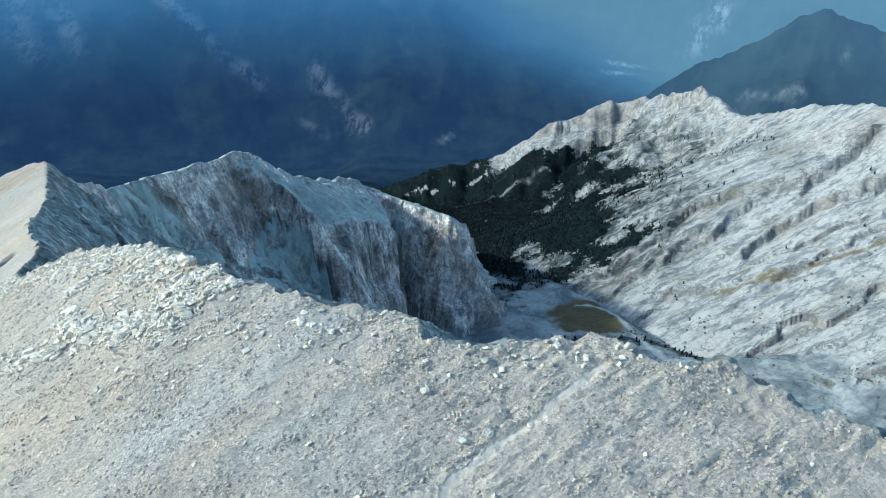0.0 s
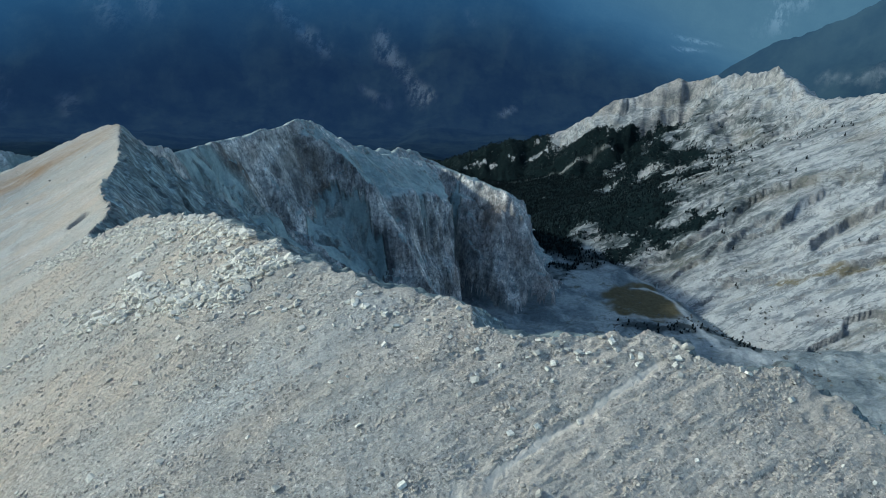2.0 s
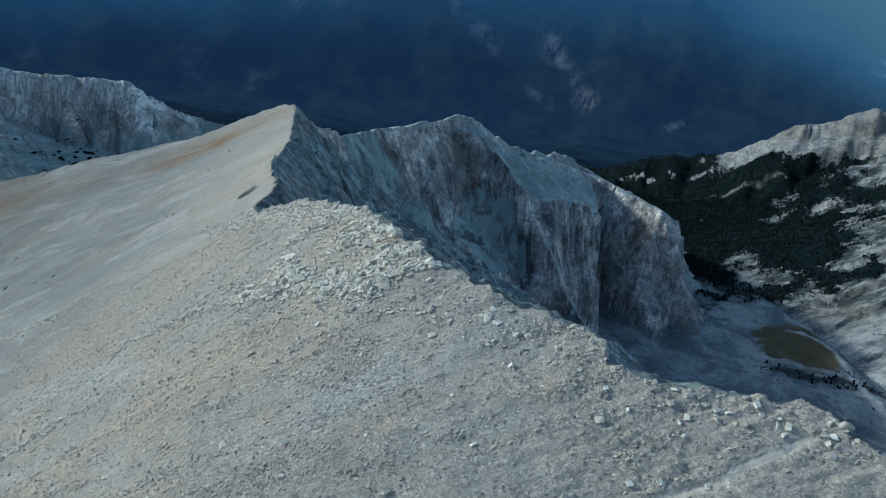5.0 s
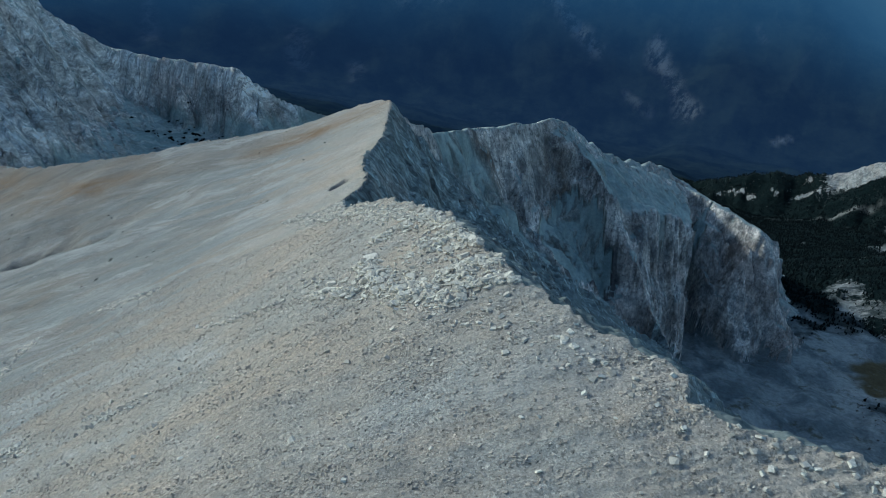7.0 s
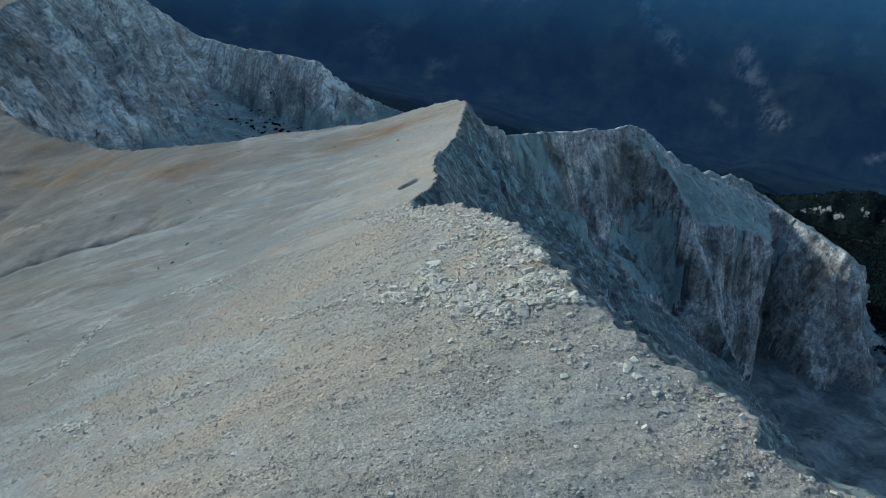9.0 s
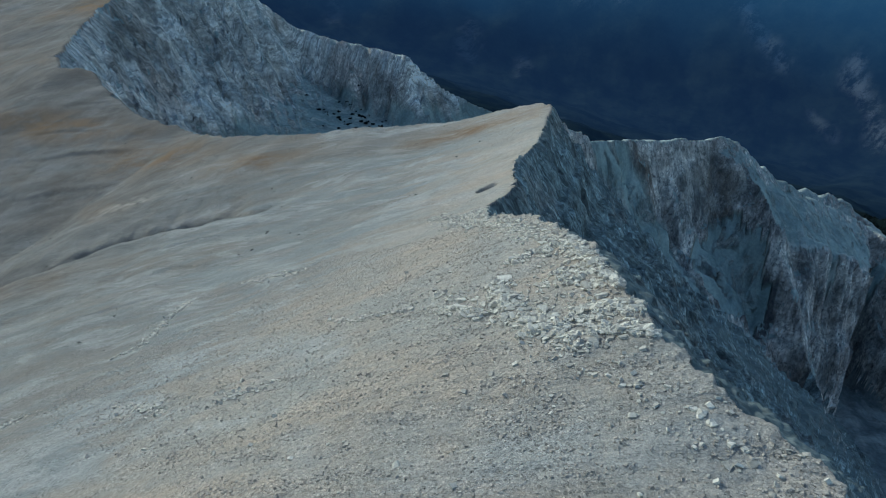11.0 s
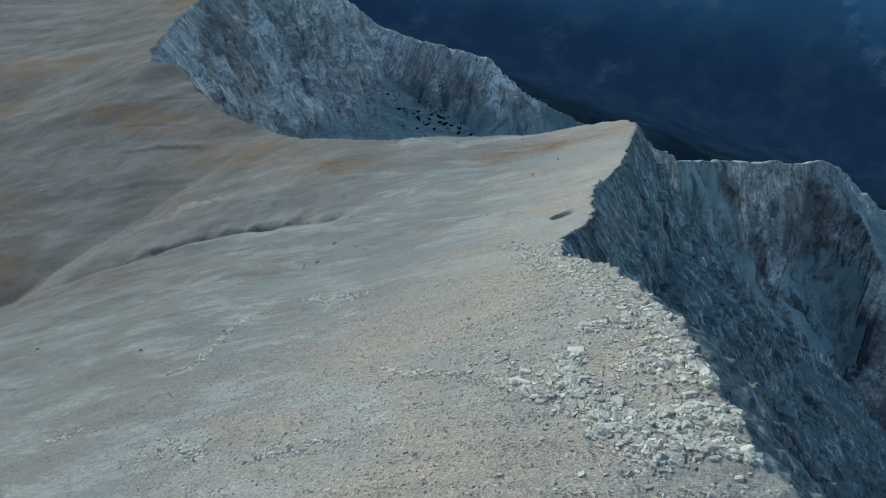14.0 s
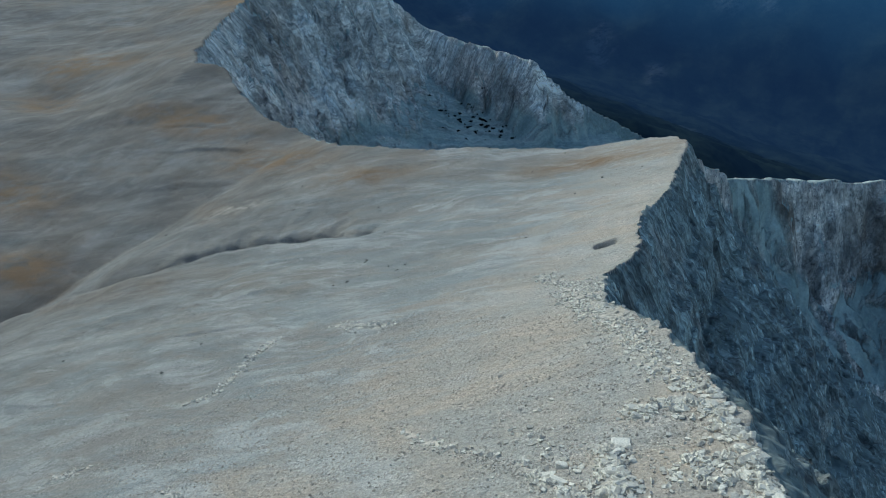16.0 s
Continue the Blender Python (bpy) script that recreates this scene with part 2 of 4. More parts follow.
def land(x, y):
    """Height of the land, and which of its forms is uppermost: 0 hillside, 1 cirque wall, 2 crest, 3 far headwall, 4 slab slope, 5 valley, 6 distance."""
    r = np.hypot(x, y)
    # valley
    base = np.interp(y, [-200, 250, 323, 480, 600, 800, 980, 1400, 2200, 3100, 5000], [-225, -240, -248, -287, -312, -385, -445, -600, -900, -1160, -1180])
    da = np.minimum(along(x, y, AXIS)[0], along(x, y, AXIS_WEST)[0])
    base = base + 0.22 * np.clip(da - 25, 0, 260) * smooth(3200, 1500, y) * np.maximum(smooth(540, 640, y), smooth(180, 300, x)) - np.where(x < -350, 30, 0) * smooth(-350, -500, x)
    base = base + 9 * fbm(x / 90, y / 90, 5, 3) * smooth(20, 120, da) + 3.0 * fbm(x / 24, y / 24, 5, 6) + 2.0 * ridged(x / 40, y / 40, 4, 8) + 40 * fbm(x / 600, y / 600, 4, 11) * smooth(900, 2000, r)
    valley = base - 60 * smooth(1300, 1900, r)
    # hillside and its rim
    near = smooth(60, 300, r)
    wx = x + (0.5 + 3.0 * near) * fbm(x / (5 + 20 * near), y / (5 + 20 * near), 3, 21)
    wy = y + (0.5 + 3.0 * near) * fbm(x / (5 + 20 * near), y / (5 + 20 * near), 3, 25)
    jag = 0.9 * fbm(x / 2.6, y / 2.6, 3, 22) + 1.3 * near * fbm(x / 7, y / 7, 3, 24)
    wx, wy = wx + jag, wy + 1.3 * jag
    d, qx, qy, _, s, _ = along(wx, wy, RIM, True)
    ins = inside(wx, wy, RIM)
    relief = 0.5 * fbm(x / 14, y / 14, 4, 31) + 1.8 * fbm(x / 60, y / 60, 3, 35) * smooth(60, 200, r) + 0.11 * fbm(x / 1.9, y / 1.9, 4, 33)
    u, v = 0.82 * x + 0.57 * y, -0.57 * x + 0.82 * y          # along and across the beds of rock
    relief = relief + 0.9 * fbm(u / 90, v / 22, 5, 71) * smooth(70, 180, r) + (0.17 * fbm(u / 7, v / 1.6, 4, 75) + 0.2 * ridged(u / 5, v / 1.3, 3, 76) * smooth(-12, 2, x) + 0.35 * fbm(u / 22, v / 7, 4, 77)) * smooth(-80, -10, x)
    pv = (v + 9 * fbm(x / 60, y / 60, 3, 72)) / 27
    fv = pv - np.floor(pv)
    ledge = np.clip(-0.35 + 2.2 * perlin(u / 75 + 5.3 * np.floor(pv), 7.7 * np.floor(pv), 74), 0, 1)
    relief = relief + 2.6 * ledge * (np.where(fv < 0.06, fv / 0.06, 1 - (fv - 0.06) / 0.94) - 0.5) * smooth(-95, -130, x)
    top = plateau(x, y) + relief + 0.22 * ridged(x / 2.4, y / 2.4, 4, 26) * smooth(3.5, 0.5, d) * smooth(-120, -60, x)
    for thick, width, line in BANDS:
        top = top + 0.55 * thick * np.exp(-(beside(x, y, line, 6)[0] / width) ** 2) * smooth(-60, -48, x)
    dg, sg, _, lg = beside(x, y, GULLY, 70)
    top = top - (5 * np.exp(-(dg / np.where(lg, 22, 16)) ** 2) + 3.2 * np.exp(-(dg / np.where(lg, 3.0, 11)) ** 2)) * smooth(0, 60, sg) * smooth(262, 170, sg) * (1 + 0.5 * fbm(sg / 14, dg / 30, 3, 28)) + 2.5 * np.exp(-((dg - 14) / 9) ** 2) * ~lg
    top = top - 7.0 * np.exp(-(((x + 100.5) * 0.66 + (y - 134.8) * 0.75) / 2.1) ** 4 - (((x + 100.5) * 0.75 - (y - 134.8) * 0.66) / 1.3) ** 4)
    top = top - 9 * smooth(-520, -640, x) * np.exp(-((y - 95 - 0.2 * (x + 600)) / 32) ** 2) + 5 * fbm(u / 260, v / 60, 3, 79) * smooth(250, 450, r)
    dt = np.minimum(beside(x, y, TRAIL, 4)[0], beside(x, y, TRAIL_SIDE, 4)[0] + 0.25)
    top = top - 0.07 * smooth(0.75, 0.3, dt)
    flute = fbm(s / 9, d / 60, 4, 41) * smooth(2, 25, d) * (3 + 5 * near)
    dd = np.maximum(d + flute, 0)
    fall = drop(dd, (0, 0), (8, 10), (40, 52), (110, 130), (230, 245), (400, 300), (900, 800))
    bands = fbm(fall / 7 + 0.6 * fbm(s / 40, d / 40, 2, 81), s / 160, 2, 83) * smooth(4, 14, d) * smooth(120, 60, d)
    dd = np.maximum(dd + 3.0 * bands + 1.6 * ridged(s / 3.5, d / 26, 3, 85) * smooth(3, 20, d) * smooth(90, 40, d), 0)
    west = smooth(-250, -350, x)
    dd = np.maximum(dd + west * (10 * ridged(s / 30, d / 200, 3, 80) + 6 * ridged(s / 11, d / 120, 3, 78)) * smooth(3, 20, d) * smooth(130, 90, d), 0)
    shoulder = smooth(-52, -34, x) * smooth(12, -4, x)
    wall = plateau(qx, qy) + relief - shoulder * drop(dd, (0, 0), (3, 2.0), (11, 11), (19, 24), (27, 39), (45, 62), (75, 92), (110, 124), (230, 245), (400, 300), (900, 800)) - (1 - west) * (1 - shoulder) * drop(dd, (0, 0), (1.5, 1.2), (10, 15), (19, 30), (45, 56), (75, 92), (110, 124), (230, 245), (400, 300), (900, 800)) - west * drop(dd, (0, 0), (2, 1.6), (8, 12), (36, 66), (88, 178), (150, 222), (280, 262), (400, 300), (900, 800))
    wall = wall + 1.1 * ridged(x / 6, y / 6, 4, 94) * smooth(3, 8, d) * smooth(26, 12, d) + (1.8 * ridged(x / 9, y / 9, 5, 99) + 1.5 * ridged((s - 0.35 * d) / 5, d / 50, 3, 96) + 3.5 * west * ridged(x / 34, y / 34, 4, 100)) * smooth(3, 16, d)
    hill = np.where(ins, top, wall)
    # crest between the two cirques
    d, _, _, qz, s, left = along(wx, wy, ARETE)
    sl = s - 0.55 * d          # gullies slant as they fall
    flute = fbm(sl / 16, d / 110, 3, 47) * smooth(3, 25, d) * 9 + 4.5 * ridged(sl / 19, d / 120, 4, 87) * smooth(2, 10, d) + 2.5 * ridged(sl / 6.5, d / 60, 3, 88) * smooth(3, 12, d)
    dd = np.maximum(d + flute, 0)
    dd = np.maximum(dd + 4.0 * fbm(dd / 9 + 0.5 * fbm(s / 30, d / 30, 2, 89), s / 140, 2, 91) * smooth(4, 16, d), 0)
    bowl = smooth(150, 178, s) * smooth(345, 300, s)
    a = 0.65 * x + 0.76 * y          # along the cliff
    pillar = 11 * (ridged(a / 30, d / 240, 3, 86) - 0.5) + 5 * (ridged(a / 11, d / 160, 3, 82) - 0.5) + 2.0 * (ridged(a / 4.5, d / 90, 2, 84) - 0.5)
    butt = smooth(318, 350, s)
    scree = smooth(268, 240, a + 0.15 * pillar)
    arete = qz + 2.5 * fbm(s / 18, s * 0, 3, 49) - np.where(left, drop(dd, (0, 0), (5, 1.5), (34, 24), (150, 120), (600, 500)),
                                                               drop(dd * (1 + 0.5 * fbm(s / 45, d / 300, 2, 95)), (0, 0), (4, 8), (27, 54), (80, 96), (110, 150), (150, 180), (300, 240)) * (1 - bowl) * (1 - butt)
                                                               + butt * drop(d + np.maximum(pillar, -0.55 * d) * smooth(2, 9, d), (0, 0), (3, 9), (12, 44), (22, 62), (34, 96), (80, 128), (150, 180), (300, 240))
                                                               + bowl * (1 - scree) * drop(d + 0.2 * flute + pillar * smooth(41, 49, d), (0, 0), (40, 25), (44, 29), (53, 74), (62, 86), (74, 136), (125, 180), (350, 262))
                                                               + bowl * scree * drop(d + 0.2 * flute + 0.3 * pillar * smooth(41, 49, d), (0, 0), (40, 25), (44, 29), (50, 44), (125, 112), (160, 160), (350, 262)))
    loose = screes(x, y)
    arete = arete + (1 - 0.8 * loose) * (4.0 * ridged(x / 19, y / 19, 5, 97) + 2.6 * ridged(sl / 5, d / 45, 3, 98)) * smooth(4, 20, d) * ~left * (1 - 0.85 * bowl * np.maximum(smooth(55, 45, d), scree))
    for high, width, line in CREST_CUTS:
        dc, sc, end, _ = beside(wx, wy, line, 30)
        arete = arete + high * np.exp(-(dc / width) ** 2) * smooth(-1, 6, sc) * smooth(-1, 8, end)
    outer = left | (d < 3)
    d, _, _, qz, s, left = along(wx, wy, BUMP)
    bump = qz + 5 * fbm(s / 22, s * 0, 3, 53) - drop(d + 4 * fbm(s / 14, d / 50, 3, 55), (0, 0), (40, 30), (120, 110), (500, 480))
    arete = np.where(outer, np.maximum(arete, bump), arete)
    # far headwall
    d, _, _, qz, s, left = along(wx, wy, WALL)
    flute = fbm(s / 22, d / 150, 5, 57) * smooth(2, 40, d) * 22
    dd = np.maximum(d + flute + (10 * ridged(s / 26, d / 160, 3, 92) + 6 * ridged(s / 11, d / 90, 3, 93)) * smooth(3, 20, d) * smooth(130, 90, d), 0)
    far_wall = qz + 5 * fbm(s / 40, s * 0, 3, 59) - np.where(left, drop(dd, (0, 0), (100, 60), (600, 480)), drop(dd, (0, 0), (12, 32), (45, 98), (78, 142), (130, 170), (260, 205), (900, 480)))
    far_wall = far_wall + 4.5 * ridged(x / 30, y / 30, 4, 102) * smooth(6, 30, d) * ~left
    # slab slope
    d, _, _, qz, s, left = along(wx, wy, RIGHT)
    warp = 45 * fbm(x / 190, y / 190, 4, 61)

    def steps(wave, seed):
        """Beds of rock that break off in low walls, each with a back that slopes off again."""
        p = (y - 0.22 * x + warp + 0.25 * wave * fbm(x / wave, y / wave, 3, seed)) / wave
        f = p - np.floor(p)
        strength = np.clip(0.30 + 2.2 * perlin(x / (4.5 * wave) + np.floor(p) * 3.7, np.floor(p) * 5.1, seed + 4), 0, 1)
        return (np.where(f < 0.07, f / 0.07, 1 - (f - 0.07) / 0.93) - 0.5) * strength
    slab_lines = 13 * steps(88, 62) + 7 * steps(33, 66) + 2.0 * steps(10, 68)
    dd = np.maximum(d + 7 * fbm(s / 45, d / 120, 3, 63) * smooth(2, 30, d), 0)
    slab = qz + 6 * fbm(s / 45, s * 0, 4, 65) - np.where(left, drop(dd, (0, 0), (60, 38), (330, 165), (480, 222), (700, 400), (1500, 1100)), drop(dd, (0, 0), (300, 220), (1500, 1200)))
    slab = slab - 26 * smooth(-0.15, 0.25, fbm(s / 130, s * 0, 2, 73)) * smooth(880, 980, y) * smooth(2, 11, d + 5 * fbm(s / 16, d / 20, 3, 70)) * left
    lx, ly = x + 5 * fbm(x / 18, y / 18, 3, 106), y + 5 * fbm(x / 18, y / 18, 3, 107)
    for high, line in LEDGES:
        dl, sl, end, side = beside(lx, ly, line, 140)
        slab = slab + high * np.where(side, 0.5, -0.5) * np.tanh(dl / 1.6) * np.exp(-dl / 32) * smooth(0, 14, sl) * smooth(0, 14, end)
    slab = slab - 16 * smooth(13, 3, beside(x, y, CRAG_GULLY, 40)[0] + 5 * fbm(x / 14, y / 14, 3, 184))
    slab = slab + slab_lines * smooth(4, 40, d) + 9 * ridged(x / 55, y / 55, 5, 69) * smooth(720, 880, y)
    valley = valley - 20 * smooth(12, 70, x - np.interp(y, [120, 300, 420, 500, 610], [330, 205, 150, 125, 60])) * smooth(660, 560, y) * smooth(380, 450, y)
    valley = np.where(ins, -9e3, valley)
    forms = np.stack([hill, arete, far_wall, slab, valley])
    z = forms.max(0)
    kind = np.choose(forms.argmax(0), [0, 2, 3, 4, 5])
    kind = np.where((kind == 0) & ~ins, np.where(x < -200, 3, 1), kind)
    z = np.where(r > 1350, far_heights(x, y, np.where(r > 2600, np.minimum(z, base), z)), z)
    kind = np.where((r > 1350) | ((kind == 5) & (x < -250) & (r > 1000)), 6, kind)
    return z, kind


# ---- materials ----
class Shader:
    """Short hand for a node material on world places."""

    def __init__(self, name, rough=0.9):
        self.m = bpy.data.materials.new(name)
        self.m.use_nodes = True
        self.t = self.m.node_tree
        self.b = self.t.nodes["Principled BSDF"]
        self.b.inputs["Roughness"].default_value = rough
        self.b.inputs["Specular IOR Level"].default_value = 0.25
        self.pos = self.t.nodes.new("ShaderNodeNewGeometry").outputs["Position"]

    def put(self, socket, value):
        if isinstance(value, (int, float)):
            socket.default_value = value
        elif isinstance(value, tuple):
            socket.default_value = (*value, 1) if len(value) == 3 and socket.type == "RGBA" else value
        else:
            self.t.links.new(value, socket)

    def place(self, scale=(1, 1, 1), turn=0.0):
        n = self.t.nodes.new("ShaderNodeVectorRotate")
        n.rotation_type = "Z_AXIS"
        n.inputs["Angle"].default_value = radians(turn)
        self.put(n.inputs["Vector"], self.pos)
        m = self.t.nodes.new("ShaderNodeVectorMath")
        m.operation = "MULTIPLY"
        self.put(m.inputs[0], n.outputs[0])
        m.inputs[1].default_value = scale
        return m.outputs[0]

    def noise(self, vec, scale=1.0, detail=4.0, rough=0.55, warp=0.0):
        n = self.t.nodes.new("ShaderNodeTexNoise")
        self.put(n.inputs["Vector"], vec)
        n.inputs["Scale"].default_value, n.inputs["Detail"].default_value = scale, detail
        n.inputs["Roughness"].default_value, n.inputs["Distortion"].default_value = rough, warp
        return n.outputs["Fac"]

    def cells(self, vec, scale=1.0):
        n = self.t.nodes.new("ShaderNodeTexVoronoi")
        self.put(n.inputs["Vector"], vec)
        n.inputs["Scale"].default_value = scale
        return n.outputs["Distance"], n.outputs["Color"]

    def math(self, op, a, b=0.0, clamp=False):
        n = self.t.nodes.new("ShaderNodeMath")
        n.operation, n.use_clamp = op, clamp
        self.put(n.inputs[0], a)
        self.put(n.inputs[1], b)
        return n.outputs[0]

    def span(self, v, a, b, c=0.0, d=1.0):
        n = self.t.nodes.new("ShaderNodeMapRange")
        n.interpolation_type = "SMOOTHSTEP"
        self.put(n.inputs["Value"], v)
        for key, val in zip(("From Min", "From Max", "To Min", "To Max"), (a, b, c, d)):
            n.inputs[key].default_value = val
        return n.outputs["Result"]

    def mix(self, fac, a, b, kind="MIX"):
        n = self.t.nodes.new("ShaderNodeMix")
        n.data_type, n.blend_type = "RGBA", kind
        self.put(n.inputs[0], fac)
        self.put(n.inputs[6], a)
        self.put(n.inputs[7], b)
        return n.outputs[2]

    def shade(self, color, value):
        """The colour times a value."""
        c = self.t.nodes.new("ShaderNodeCombineColor")
        for k in range(3):
            self.put(c.inputs[k], value)
        return self.mix(1.0, color, c.outputs[0], "MULTIPLY")

    def grey(self, color):
        n = self.t.nodes.new("ShaderNodeSeparateColor")
        self.put(n.inputs[0], color)
        return n.outputs[0]

    def mask(self, name):
        n = self.t.nodes.new("ShaderNodeAttribute")
        n.attribute_name = name
        return n.outputs["Fac"]

    def level(self):
        """How level the surface lies: 1 flat, 0 upright."""
        g = self.t.nodes.new("ShaderNodeNewGeometry")
        n = self.t.nodes.new("ShaderNodeSeparateXYZ")
        self.put(n.inputs[0], g.outputs["True Normal"])
        return n.outputs["Z"]

    def done(self, color, height=None, strength=0.6, distance=0.2):
        self.put(self.b.inputs["Base Color"], color)
        if height is not None:
            n = self.t.nodes.new("ShaderNodeBump")
            n.inputs["Strength"].default_value, n.inputs["Distance"].default_value = strength, distance
            self.put(n.inputs["Height"], height)
            self.put(self.b.inputs["Normal"], n.outputs[0])
        return self.m


def ground_material():
    sh = Shader("stony_ground", 0.95)
    far = sh.mask("earth")
    beds = sh.place((0.02, 0.10, 0.08), -34.8)
    streak = sh.noise(beds, 0.55, 6, 0.6, 1.2)
    c = sh.mix(sh.span(sh.noise(sh.pos, 0.05, 6, 0.62, 0.6), 0.38, 0.62), (0.525, 0.445, 0.365), (0.47, 0.435, 0.385))
    mid = sh.span(far, 0.08, 0.34, 0.28, 1.0)
    c = sh.mix(sh.span(far, 0.12, 0.45, 0, 0.8), c, (0.345, 0.338, 0.322))
    c = sh.mix(sh.math("MULTIPLY", sh.span(streak, 0.44, 0.56, 0, 0.9), mid), c, (0.36, 0.395, 0.40))
    c = sh.mix(sh.span(sh.noise(sh.place((0.04, 0.09, 0.08), -34.8), 1.0, 7, 0.66, 1.0), 0.50, 0.68, 0, 0.6), c, (0.36, 0.33, 0.29))
    c = sh.mix(sh.math("MULTIPLY", sh.span(sh.noise(sh.place((0.025, 0.10, 0.1), -32.0), 1.0, 6, 0.62, 0.7), 0.50, 0.61, 0, 0.9), sh.math("MULTIPLY", mid, sh.span(far, 0.5, 0.9, 1, 0.6))), c, (0.55, 0.555, 0.545))
    c = sh.mix(sh.span(sh.noise(sh.pos, 0.16, 6, 0.65), 0.52, 0.72, 0, 0.38), c, (0.45, 0.36, 0.275))
    chalk = sh.math("MULTIPLY", sh.mask("chalk"), sh.span(sh.noise(sh.place((0.08, 0.3, 0.3), -34.8), 1.0, 6, 0.68, 0.5), 0.36, 0.62, 0.0, 0.6))
    c = sh.mix(chalk, c, (0.60, 0.60, 0.58))
    c = sh.mix(sh.math("MULTIPLY", sh.span(sh.noise(sh.place((0.10, 0.26, 0.2), -34.8), 1.0, 8, 0.72, 0.9), 0.50, 0.66, 0, 0.8), mid), c, (0.32, 0.335, 0.325))
    c = sh.mix(sh.span(sh.noise(sh.place((0.5, 0.9, 0.9), -34.8), 1.0, 7, 0.72, 0.6), 0.56, 0.70, 0, 0.45), c, (0.57, 0.53, 0.47))
    c = sh.mix(sh.math("MULTIPLY", sh.mask("cream"), sh.span(sh.noise(sh.place((0.15, 0.4, 0.4), -34.8), 1.0, 7, 0.7, 0.6), 0.36, 0.6, 0.35, 1.0)), c, (0.60, 0.525, 0.445))
    fine_beds = sh.noise(sh.place((0.22, 1.5, 0.8), -34.8), 1.0, 5, 0.65, 0.5)
    fine = sh.math("MULTIPLY", sh.span(fine_beds, 0.5, 0.72, 0, 0.4), sh.span(far, 0.1, 0.5, 1, 0))
    c = sh.mix(fine, c, (0.28, 0.28, 0.275))
    ochre = sh.math("MULTIPLY", sh.mask("ochre"), sh.span(sh.noise(sh.place((0.02, 0.05, 0.05), -34.8), 2.0, 6, 0.65), 0.3, 0.62), True)
    soil = sh.math("MULTIPLY", far, sh.span(sh.noise(sh.place((0.015, 0.02, 0.02), -34.8), 1.0, 6, 0.62, 0.2), 0.34, 0.62, 0.7, 1.0), True)
    c = sh.mix(soil, c, (0.19, 0.17, 0.152))
    furrow = sh.noise(sh.place((0.006, 0.045, 0.04), -107.5), 1.0, 6, 0.6, 0.15)
    there = sh.span(far, 0.80, 0.97)
    c = sh.mix(sh.math("MULTIPLY", sh.span(furrow, 0.52, 0.64, 0, 0.3), there), c, (0.30, 0.295, 0.29))
    c = sh.mix(sh.math("MULTIPLY", sh.span(furrow, 0.46, 0.36, 0, 0.35), there), c, (0.13, 0.115, 0.105))
    worn = sh.noise(sh.place((0.03, 0.11, 0.09), -52.0), 1.0, 9, 0.76, 0.7)
    c = sh.shade(c, sh.math("ADD", 1.0, sh.math("MULTIPLY", sh.span(worn, 0.34, 0.66, -0.22, 0.2), sh.span(far, 0.2, 0.75))))
    c = sh.mix(ochre, c, (0.25, 0.165, 0.098))
    # Darkens the gully bank and the pit, standing in for their shade.
    c = sh.mix(sh.math("MULTIPLY", sh.mask("hollow_shade"), sh.span(sh.noise(sh.pos, 0.3, 6, 0.7), 0.35, 0.55, 0.3, 1.0)), c, (0.09, 0.095, 0.105))
    d1, k1 = sh.cells(sh.pos, 3.8)
    d2, k2 = sh.cells(sh.pos, 9.0)
    stony = sh.span(sh.noise(sh.place((0.12, 0.3, 0.3), -34.8), 1.0, 6, 0.65, 0.8), 0.38, 0.60, 0.2, 1.0)
    g = sh.math("ADD", sh.span(sh.grey(k2), 0, 1, 0.90, 1.07), sh.span(sh.noise(sh.pos, 2.6, 8, 0.76), 0.32, 0.68, -0.21, 0.16))
    chips = sh.math("SUBTRACT", sh.span(sh.grey(k1), 0.86, 0.89, 0, 0.3), sh.span(sh.grey(k1), 0.10, 0.13, 0.34, 0))
    chips = sh.math("ADD", chips, sh.math("SUBTRACT", sh.span(sh.grey(k2), 0.90, 0.92, 0, 0.32), sh.span(sh.grey(k2), 0.06, 0.08, 0.3, 0)))
    clean = sh.span(sh.mask("pale"), 0, 1, 1.0, 0.4)
    c = sh.shade(c, sh.math("ADD", g, sh.math("MULTIPLY", chips, stony)))
    path = sh.shade((0.68, 0.61, 0.525), sh.span(sh.noise(sh.pos, 2.0, 7, 0.7), 0.3, 0.7, 0.82, 1.12))
    c = sh.mix(sh.mask("pale"), c, path)
    h = sh.math("ADD", sh.math("ADD", sh.math("MULTIPLY", sh.noise(sh.pos, 3.2, 6, 0.7), 0.8), sh.math("MULTIPLY", fine_beds, 0.9)), sh.math("MULTIPLY", sh.math("MULTIPLY", sh.grey(k1), stony), 0.45))
    h = sh.math("ADD", h, sh.math("MULTIPLY", sh.grey(k2), 0.18))
    return sh.done(c, sh.math("MULTIPLY", h, clean), 1.0, 0.24)


